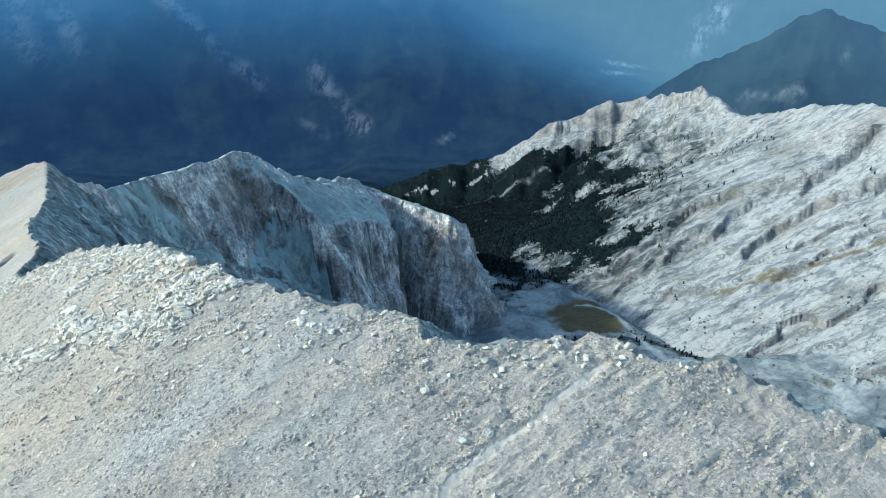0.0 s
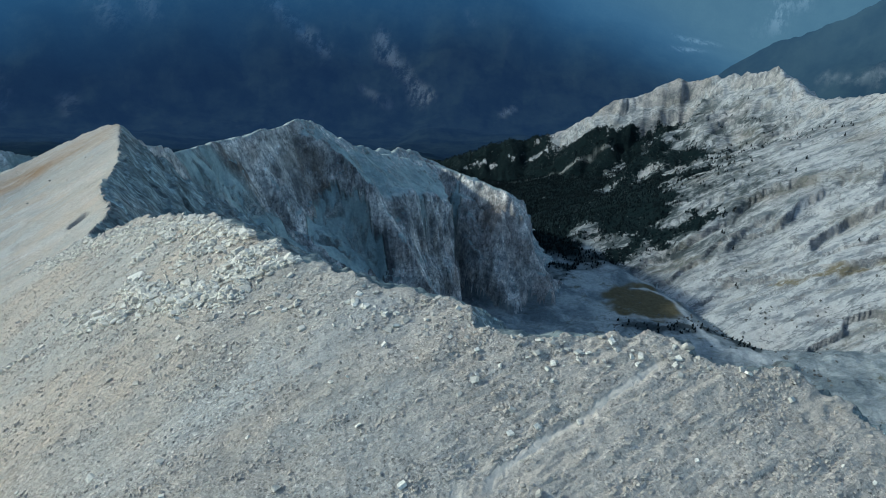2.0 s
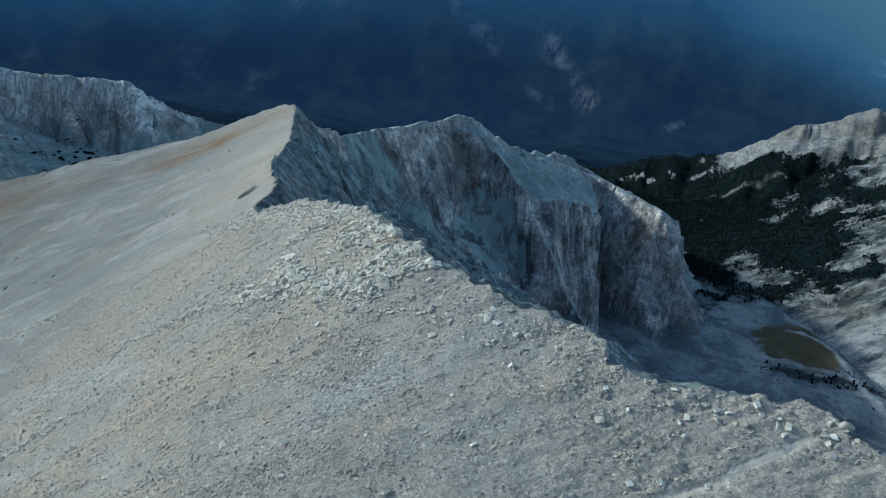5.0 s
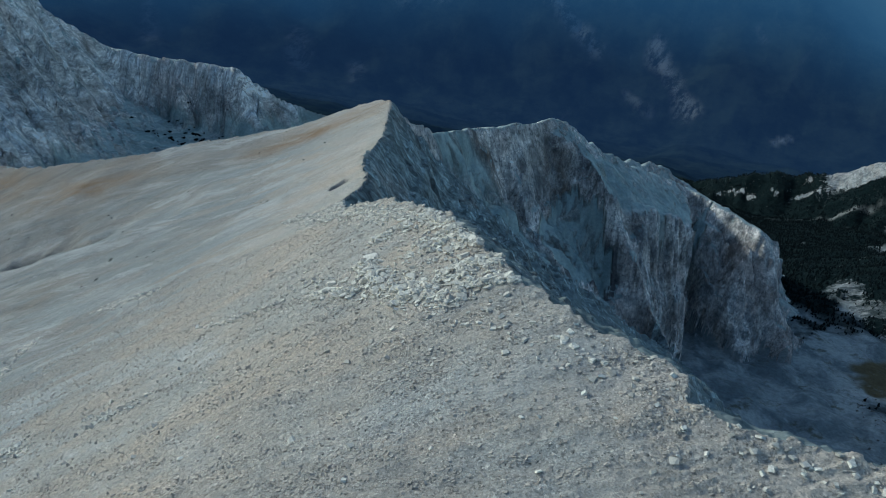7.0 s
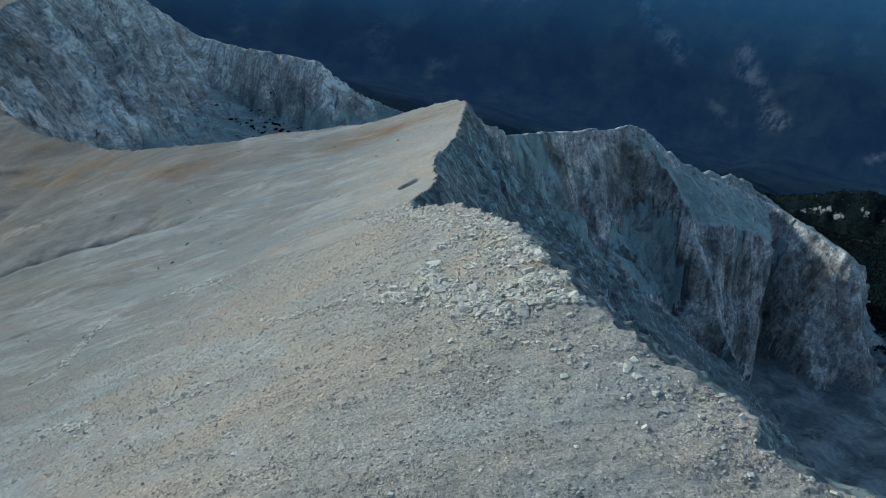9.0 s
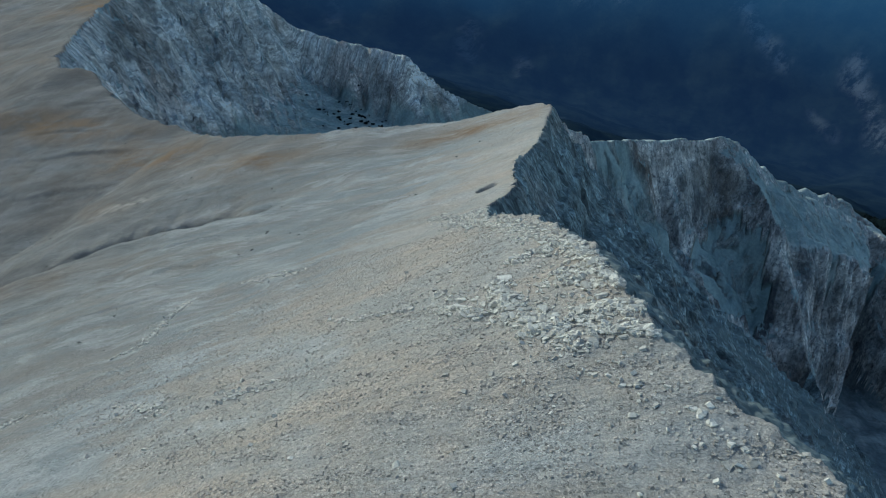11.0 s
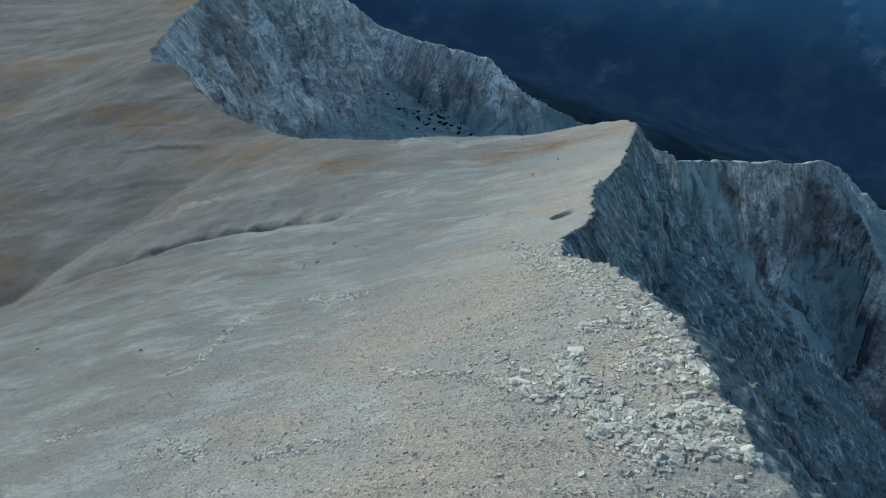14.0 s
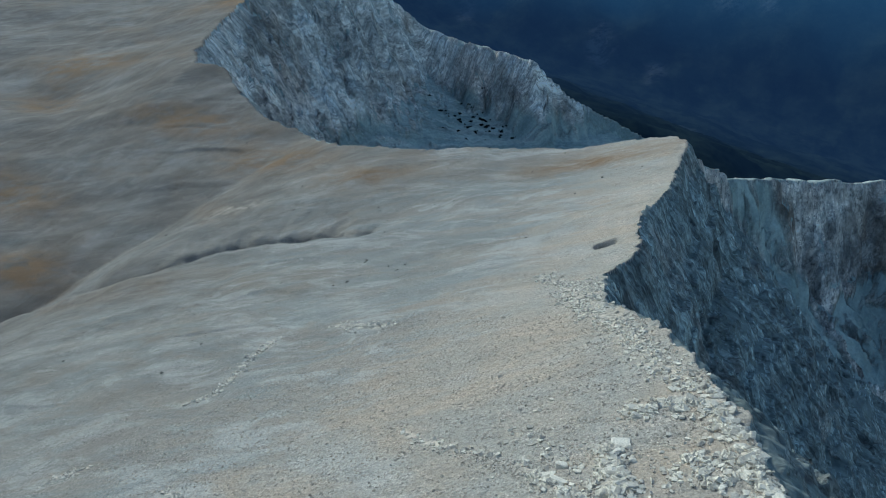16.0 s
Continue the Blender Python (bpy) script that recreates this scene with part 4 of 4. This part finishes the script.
    for width, line in [(2.2, [(-74.5, 39.1), (-65.7, 44.3), (-56.7, 48.6)]), (1.6, [(-63.6, 21.7), (-59.4, 28.9), (-49.3, 34.7)]), (3.0, [(-73, 45.6), (-62.7, 46.4), (-54.9, 45.9)]), (7.0, [(-214, 11), (-197, 32), (-190, 54)]),
                        (4.0, [(-146, 89), (-111, 79)]), (5.0, [(-180, 150), (-140, 168), (-118, 178)]), (4.0, [(-160, 120), (-120, 128), (-104, 130)])]:
        chalk = np.maximum(chalk, np.exp(-(beside(x, y, line, 25)[0] / width) ** 2))
    pale = np.where(kind == 2, 0.6 * smooth(1.7, 0.6, beside(x, y, LIP, 12)[0] + 1.2 * fbm(x / 8, y / 8, 3, 186)), pale) * ((kind != 1) & (kind != 3))
    cream = smooth(-9, 4, x + 6 * fbm(x / 9, y / 9, 4, 187)) * smooth(70, 50, np.hypot(x, y - 10)) * (kind == 0)
    foot = np.interp(y, [250, 328, 467, 630, 760], [-195, -222, -262, -286, -330])
    bowl = smooth(6, -10, z - foot + 30 * fbm(x / 45, y / 45, 4, 175)) * (kind == 3)
    loose = np.maximum(screes(x, y) * (kind == 2), bowl)
    # Shade painted into the crest's hollow and the crevice below the rim.
    hollow_shade = np.maximum(hollow_shade * (kind == 0), 0.85 * (kind == 2) * inside(x + 3 * fbm(x / 9, y / 9, 3, 176), y + 3 * fbm(x / 9, y / 9, 3, 177), HOLLOW))
    hollow_shade = np.maximum(hollow_shade, 0.75 * (kind == 1) * smooth(5.5, 3.0, np.hypot(x + 92, y - 126) * 0.5 + 4 * fbm(x / 7, y / 7, 3, 178)))
    for thick, width, line in BANDS:
        near_band = beside(x, y, line, 9)[0] + 0.8 * fbm(x / 2.5, y / 2.5, 3, 181)
        pale = np.maximum(pale, (kind == 0) * 0.9 * np.exp(-(near_band / (0.8 * width)) ** 2) * smooth(-0.05, 0.12, fbm((0.82 * x + 0.57 * y) / 3.0, (0.82 * y - 0.57 * x) / 0.9, 3, 182)))
    return {"cream": cream, "scree": loose, "brush": brush, "chalk": chalk, "hollow_shade": hollow_shade, "ochre": ochre, "pale": pale, "grass": grass, "earth": earth, "wood": wood_density(x, y), "haze_glow": haze_glow, "pale_haze": pale_haze, "far_haze": smooth(3600, 4450, r)}


def sheet(name, v, q, mat, masks):
    used, inv = np.unique(q, return_inverse=True)
    me = bpy.data.meshes.new(name)
    vv, n = v[used], len(q)
    me.vertices.add(len(vv))
    me.vertices.foreach_set("co", vv.astype(np.float32).ravel())
    me.loops.add(4 * n)
    me.loops.foreach_set("vertex_index", inv.reshape(-1).astype(np.int32))
    me.polygons.add(n)
    me.polygons.foreach_set("loop_start", np.arange(0, 4 * n, 4, dtype=np.int32))
    me.polygons.foreach_set("use_smooth", np.ones(n, bool))
    me.update(calc_edges=True)
    for key, val in masks.items():
        me.attributes.new(key, "FLOAT", "POINT").data.foreach_set("value", val[used].astype(np.float32))
    me.materials.append(mat)
    return new(name, me)


MASKS = surface_masks(verts[:, 0], verts[:, 1], verts[:, 2], gk.reshape(-1))
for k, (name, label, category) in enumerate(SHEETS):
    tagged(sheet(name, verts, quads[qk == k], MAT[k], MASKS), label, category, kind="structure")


# ---- rocks ----
def rock_shape(seed, worn=True, flat=0.5):
    """An angular slab split off along the bedding; worn ones have blunted edges and a broken corner."""
    rng = np.random.default_rng(seed)
    bm = bmesh.new()
    bmesh.ops.create_cube(bm, size=1.7)
    for v in bm.verts:
        v.co = Vector((v.co.x * rng.uniform(0.7, 1.2), v.co.y * rng.uniform(0.6, 1.15), v.co.z * rng.uniform(0.65, 1.15)))
    for _ in range(3 if worn else 1):
        n = Vector((*rng.normal(size=2), rng.normal(0, 0.5))).normalized()
        cut = bmesh.ops.bisect_plane(bm, geom=bm.verts[:] + bm.edges[:] + bm.faces[:], plane_co=n * rng.uniform(0.62, 0.85), plane_no=n, clear_outer=True)
        bmesh.ops.contextual_create(bm, geom=[e for e in cut["geom_cut"] if isinstance(e, bmesh.types.BMEdge)])
    if worn:
        bmesh.ops.bevel(bm, geom=bm.edges[:], offset=rng.uniform(0.12, 0.22), segments=1, affect="EDGES")
    for v in bm.verts:
        v.co = Vector((v.co.x * 1.2, v.co.y * 0.9, v.co.z * flat))
    bmesh.ops.triangulate(bm, faces=bm.faces[:])
    bmesh.ops.recalc_face_normals(bm, faces=bm.faces[:])
    me = bpy.data.meshes.new("rock")
    bm.to_mesh(me)
    bm.free()
    return me


def arrays(me):
    v = np.zeros(3 * len(me.vertices), np.float32)
    me.vertices.foreach_get("co", v)
    return v.reshape(-1, 3), np.array([p.vertices[:] for p in me.polygons])


def turns(rng, n, tilt=0.35):
    """Random turns: mostly along the beds, leaning a little."""
    a, b, c = radians(35) + rng.normal(0, 0.6, n) + np.pi * rng.integers(0, 2, n), rng.normal(0, tilt, n), rng.normal(0, tilt, n)
    ca, sa, cb, sb, cc, sc = np.cos(a), np.sin(a), np.cos(b), np.sin(b), np.cos(c), np.sin(c)
    o, i = np.zeros(n), np.ones(n)
    rz = np.stack([ca, -sa, o, sa, ca, o, o, o, i], -1).reshape(n, 3, 3)
    ry = np.stack([cb, o, sb, o, i, o, -sb, o, cb], -1).reshape(n, 3, 3)
    rx = np.stack([i, o, o, o, cc, -sc, o, sc, cc], -1).reshape(n, 3, 3)
    return rz @ ry @ rx


def strew(name, shapes, x, y, size, rng, mat, label, category, sink=0.25, tilt=0.35):
    """Many small pieces in one object."""
    z = land(x, y)[0]
    vs, fs, base = [], [], 0
    pick = rng.integers(0, len(shapes), len(x))
    rot = turns(rng, len(x), tilt)
    for k, (sv, sf) in enumerate(shapes):
        m = np.where(pick == k)[0]
        p = np.einsum("nij,vj->nvi", rot[m], sv) * size[m, None, None]
        p += np.stack([x[m], y[m], z[m] + sink * size[m]], -1)[:, None]
        vs.append(p.reshape(-1, 3))
        fs.append((sf[None] + (np.arange(len(m)) * len(sv))[:, None, None] + base).reshape(-1, 3))
        base += len(m) * len(sv)
    v, f = np.concatenate(vs), np.concatenate(fs)
    me = bpy.data.meshes.new(name)
    me.vertices.add(len(v))
    me.vertices.foreach_set("co", v.astype(np.float32).ravel())
    me.loops.add(3 * len(f))
    me.loops.foreach_set("vertex_index", f.astype(np.int32).ravel())
    me.polygons.add(len(f))
    me.polygons.foreach_set("loop_start", np.arange(0, 3 * len(f), 3, dtype=np.int32))
    me.polygons.foreach_set("use_smooth", np.zeros(len(f), bool))
    me.update(calc_edges=True)
    me.materials.append(mat)
    return tagged(new(name, me), label, category, kind="stuff")


BLOCKS = [rock_shape(k, True, 0.42 + 0.08 * (k % 5)) for k in range(14)]
CHIPS = [arrays(rock_shape(100 + k, False, 0.30 + 0.05 * k)) for k in range(8)]
for me in BLOCKS:
    me.materials.append(ROCK)

rng = np.random.default_rng(3)


def heap_density(x, y):
    """Where blocks lie thick on the hillside near the rim."""
    d = along(x, y, RIM, True)[0]
    h = 0.07 * blob(x, y, -30, 58, 10, 6, 135)
    for thick, width, line in BANDS:
        loose = 1 + 0.3 * smooth(-48, -60, x)
        h = np.maximum(h, thick / loose * np.exp(-(beside(x, y, line, 9)[0] / (loose * width)) ** 2))
    h = h + 0.06 * blob(x, y, 10, 43.4, 7, 1.5) + 0.05 * blob(x, y, -13, 47, 9, 3, 155) + 0.02 * smooth(2.0, 0.3, d) * smooth(-60, -40, x) * smooth(22, 8, x)
    h = h + 0.12 * blob(x, y, -44, 57, 7, 1.0, 160)
    h = h + 0.2 * blob(x, y, -78, 29, 5, 1.2, 30) + 0.3 * blob(x, y, -60, 35, 4, 1.0, 40) + 0.3 * blob(x, y, -80, 102, 8, 3, 130)
    return h * smooth(-0.35, 0.25, fbm(x / 1.6, y / 1.6, 3, 141)) * (1 - 0.85 * smooth(0.05, -0.2, fbm(x / 4.5, y / 4.5, 3, 142)) * smooth(-48, -60, x)) * smooth(0.5, 0.9, along(x, y, TRAIL)[0])


def scatter(n, box, density):
    """n places in a box, thicker where density is high."""
    out = np.zeros((0, 2))
    while len(out) < n:
        p = np.stack([rng.uniform(box[0], box[1], 4 * n), rng.uniform(box[2], box[3], 4 * n)], -1)
        keep = (rng.random(4 * n) < density(p[:, 0], p[:, 1])) & inside(p[:, 0], p[:, 1], RIM)
        out = np.concatenate([out, p[keep]])
    return out[:n, 0], out[:n, 1]


hx, hy = scatter(300, (-49, -18, 49, 72), heap_density)
hz = land(hx, hy)[0]
for k in range(300):
    size = 0.17 + 0.30 * rng.random() ** 1.7 + (0.2 if k % 17 == 0 and hx[k] < -25 else 0.0)
    ob = new("rock", BLOCKS[int(rng.integers(14))])
    ob.matrix_world = Matrix.Translation((hx[k], hy[k], hz[k] + 0.32 * size)) @ Euler((rng.normal(0, 0.25), rng.normal(0, 0.25), rng.normal(0.6, 0.6))).to_matrix().to_4x4() @ Matrix.Diagonal((size * rng.uniform(0.9, 1.5), size, size * rng.uniform(0.8, 1.2), 1))
    tagged(ob, "pale angular marble rock lying on the gravel hillside" if size < 0.45 else "large pale marble block lying on the gravel hillside", "rock", "rocks of the heap")

sx, sy = scatter(12000, (-140, 30, 14, 118), lambda x, y: heap_density(x, y) + 0.0012 * smooth(-90, -20, x))
strew("rubble", CHIPS, sx, sy, 0.055 + 0.26 * rng.random(12000) ** 2.2, rng, ROCK, "pale broken marble rubble near the rim", "rubble", 0.38)
gx2, gy2 = scatter(40000, (-110, 42, 22, 90), lambda x, y: smooth(0.5, 0.9, along(x, y, TRAIL)[0]) * (0.10 + 0.95 * smooth(0.0, 0.5, fbm((0.82 * x + 0.57 * y) / 9, (0.82 * y - 0.57 * x) / 2.2, 4, 143)) * (0.15 + 0.85 * smooth(-80, -20, x))))
strew("gravel", CHIPS, gx2, gy2, 0.035 + 0.13 * rng.random(40000) ** 4, rng, GREY_ROCK, "grey loose stones scattered over the hillside", "stones")

fx, fy = scatter(260, (-420, -130, 20, 215), lambda x, y: smooth(0.05, 0.4, fbm(x / 40, y / 40, 3, 188)))
strew("hillside_stones", CHIPS, fx, fy, 0.14 + 0.3 * rng.random(260) ** 3, rng, DARK_ROCK, "dark weathered stones scattered over the far hillside", "stones")

# broad slabs of the bed that crops out in the heap
def outcrop_slab(seed):
    """A broad, low slab of bedrock: a worn upper bed that sits on a wider broken one."""
    root = new("bedrock_outcrop")
    for name, k, m in (("lower_bed", seed, Matrix.Diagonal((1.0, 0.9, 0.45, 1))), ("upper_bed", seed + 1, Matrix.Translation((0.12, -0.06, 0.3)) @ Matrix.Rotation(0.3, 4, "Z") @ Matrix.Diagonal((0.8, 0.7, 0.4, 1)))):
        ob = new(name, rock_shape(300 + k, True, 0.75))
        ob.data.materials.append(ROCK)
        ob.parent, ob.matrix_basis = root, m
    return tagged(root, "broad pale marble slab cropping out of the gravel", "outcrop", "outcrops in the heap")


SLABS = [(-31.3, 52.4, 0.8, 30), (-29.6, 51.6, 0.75, 50), (-27.2, 54.7, 0.5, 20), (-25.3, 53.5, 0.55, 40), (-24.0, 55.0, 0.5, 10), (-27.6, 60.8, 0.55, 25), (-32.1, 64.8, 0.5, 45), (-24.3, 57.6, 0.6, 20), (-19.9, 53.8, 0.5, 35), (-37.8, 52.6, 0.45, 25), (-22.1, 52.6, 0.5, 30)]
kinds = [outcrop_slab(2 * k) for k in range(3)]
for k, (bx, by, size, turn) in enumerate(SLABS):
    m = Matrix.Translation((bx, by, float(land(np.array([bx]), np.array([by]))[0][0]) - 0.02)) @ Matrix.Rotation(radians(turn), 4, "Z") @ Matrix.Diagonal((size * 1.2, size * 0.9, size * 0.9, 1))
    if k < 3:
        kinds[k].matrix_basis = m
    else:
        copy_thing(kinds[k % 3], Matrix.Identity(4)).matrix_basis = m

# upright pale block on the rim
for bx, by, size, turn in [(15.2, 44.5, 0.55, 20), (14.2, 44.4, 0.3, 80), (16.0, 43.7, 0.26, 140), (4.6, 43.8, 0.22, 30)]:
    ob = new("boulder", BLOCKS[int(7 * size) % 14])
    ob.matrix_world = Matrix.Translation((bx, by, float(land(np.array([bx]), np.array([by]))[0][0]) + 0.3 * size)) @ Euler((0.3, 0.5, radians(turn))).to_matrix().to_4x4() @ Matrix.Diagonal((size * 0.8, size * 0.7, size * 1.6, 1))
    tagged(ob, "large pale marble boulder standing on the rim", "boulder", "boulders on the rim")

# ---- valley: woods and boulders ----
def pine_arrays(seed):
    """A small far pine: four ragged skirts of branches."""
    r = np.random.default_rng(seed)
    v, f = [], []
    for t in range(3):
        z0, z1, rad = 0.10 + 0.25 * t, 0.50 + 0.25 * t, 0.30 - 0.075 * t
        b = len(v)
        lean = r.normal(0, 0.03, 2)
        for k in range(6):
            a = 2 * np.pi * k / 6 + r.uniform(-0.3, 0.3)
            q = rad * r.uniform(0.65, 1.3)
            v.append((q * np.cos(a) + lean[0], q * np.sin(a) + lean[1], z0 + r.uniform(-0.06, 0.06)))
        v.append((lean[0], lean[1], z1))
        f += [(b + k, b + (k + 1) % 6, b + 6) for k in range(6)]
    return np.array(v, np.float32), np.array(f)


PINES = [pine_arrays(k) for k in range(6)]


def in_valley(n, box, density):
    out = np.zeros((0, 2))
    while len(out) < n:
        p = np.stack([rng.uniform(box[0], box[1], 4 * n), rng.uniform(box[2], box[3], 4 * n)], -1)
        keep = (rng.random(4 * n) < density(p[:, 0], p[:, 1])) & (land(p[:, 0], p[:, 1])[1] >= 4)
        out = np.concatenate([out, p[keep]])
    return out[:n, 0], out[:n, 1]


tx, ty = in_valley(20000, (-150, 420, 400, 1340), lambda x, y: wood_density(x, y) ** 1.5)
strew("pine_wood", PINES, tx, ty, rng.uniform(1.7, 3.9, 20000), rng, NEEDLES, "dark green pine wood on the valley sides", "trees", 0.0, 0.05)
vx, vy = in_valley(900, (90, 420, 250, 480), lambda x, y: 0.05 + smooth(0.1, 0.4, fbm(x / 30, y / 30, 3, 151)))
strew("valley_boulders", CHIPS, vx, vy, 0.3 + 0.9 * rng.random(900) ** 3, rng, DARK_ROCK, "dark weathered boulders on the valley scree", "boulders")


def pine_tree(seed, height):
    """A lone pine: tapered trunk with limbs, and a ragged crown of clumps."""
    r = np.random.default_rng(seed)
    root = new("pine_tree")
    bm = bmesh.new()
    bmesh.ops.create_cone(bm, segments=7, radius1=0.035, radius2=0.008, depth=0.95, matrix=Matrix.Translation((0, 0, 0.475)))
    for k in range(5):
        a, z = r.uniform(0, 6.28), 0.25 + 0.11 * k
        bmesh.ops.create_cone(bm, segments=4, radius1=0.012, radius2=0.004, depth=0.22, matrix=Matrix.Translation((0, 0, z)) @ Matrix.Rotation(a, 4, "Z") @ Matrix.Rotation(1.25, 4, "Y") @ Matrix.Translation((0, 0, 0.11)))
    trunk_me = bpy.data.meshes.new("trunk")
    bm.to_mesh(trunk_me)
    bm.free()
    bm = bmesh.new()
    for k in range(34):
        z = r.uniform(0.22, 0.97)
        q = (1.05 - z) * 0.30 * math.sqrt(r.random())
        a = r.uniform(0, 6.28)
        m = Matrix.Translation((q * math.cos(a), q * math.sin(a), z)) @ Euler((r.normal(0, 0.5), r.normal(0, 0.5), a)).to_matrix().to_4x4() @ Matrix.Diagonal((0.10, 0.07, 0.05, 1))
        made = bmesh.ops.create_icosphere(bm, subdivisions=1, radius=1.0, matrix=m)["verts"]
        for v in made:
            v.co += Vector(r.normal(0, 0.014, 3))
    crown_me = bpy.data.meshes.new("crown")
    bm.to_mesh(crown_me)
    bm.free()
    for name, me, mat in (("trunk", trunk_me, BARK), ("crown", crown_me, NEEDLES)):
        me.materials.append(mat)
        ob = new(name, me)
        ob.parent = root
    root.scale = (height, height, height)
    return tagged(root, "small dark green pine standing on pale rock", "tree", "lone pines on the slabs")


lone = [pine_tree(k, 3.6 + 0.6 * k) for k in range(3)]
lx, ly = in_valley(42, (200, 400, 420, 900), lambda x, y: smooth(0.0, 0.3, fbm(x / 50, y / 50, 3, 161)) * (wood_density(x, y) < 0.5))
lz = land(lx, ly)[0]
for k in range(42):
    m = Matrix.Translation((lx[k], ly[k], lz[k] - 0.2)) @ Matrix.Rotation(rng.uniform(0, 6.28), 4, "Z")
    if k < 3:
        lone[k].matrix_basis = m @ Matrix.Diagonal((*lone[k].scale, 1))
    else:
        copy_thing(lone[k % 3], m)


def dwarf_pine(seed):
    """A low dark mat of dwarf pine."""
    r = np.random.default_rng(seed)
    bm = bmesh.new()
    for k in range(16):
        m = Matrix.Translation((*r.normal(0, 0.45, 2), r.uniform(0.1, 0.5))) @ Euler(r.uniform(0, 6, 3)).to_matrix().to_4x4() @ Matrix.Diagonal((0.45, 0.35, 0.28, 1))
        for v in bmesh.ops.create_icosphere(bm, subdivisions=1, radius=1.0, matrix=m)["verts"]:
            v.co += Vector(r.normal(0, 0.06, 3))
    me = bpy.data.meshes.new("dwarf_pine")
    bm.to_mesh(me)
    bm.free()
    me.materials.append(NEEDLES)
    return me


MATS_OF_PINE = [dwarf_pine(k) for k in range(4)]
bx, by = rng.normal(-704, 20, 48), rng.normal(606, 28, 48)
bz = land(bx, by)[0]
for k in range(48):
    ob = new("dwarf_pine", MATS_OF_PINE[k % 4])
    size = rng.uniform(1.4, 3.4)
    ob.matrix_world = Matrix.Translation((bx[k], by[k], bz[k] - 0.2)) @ Matrix.Rotation(rng.uniform(0, 6.28), 4, "Z") @ Matrix.Diagonal((size * 1.2, size, size * 0.8, 1))
    tagged(ob, "dark low dwarf pine growing on grey scree", "shrub", "dwarf pines in the bowl")
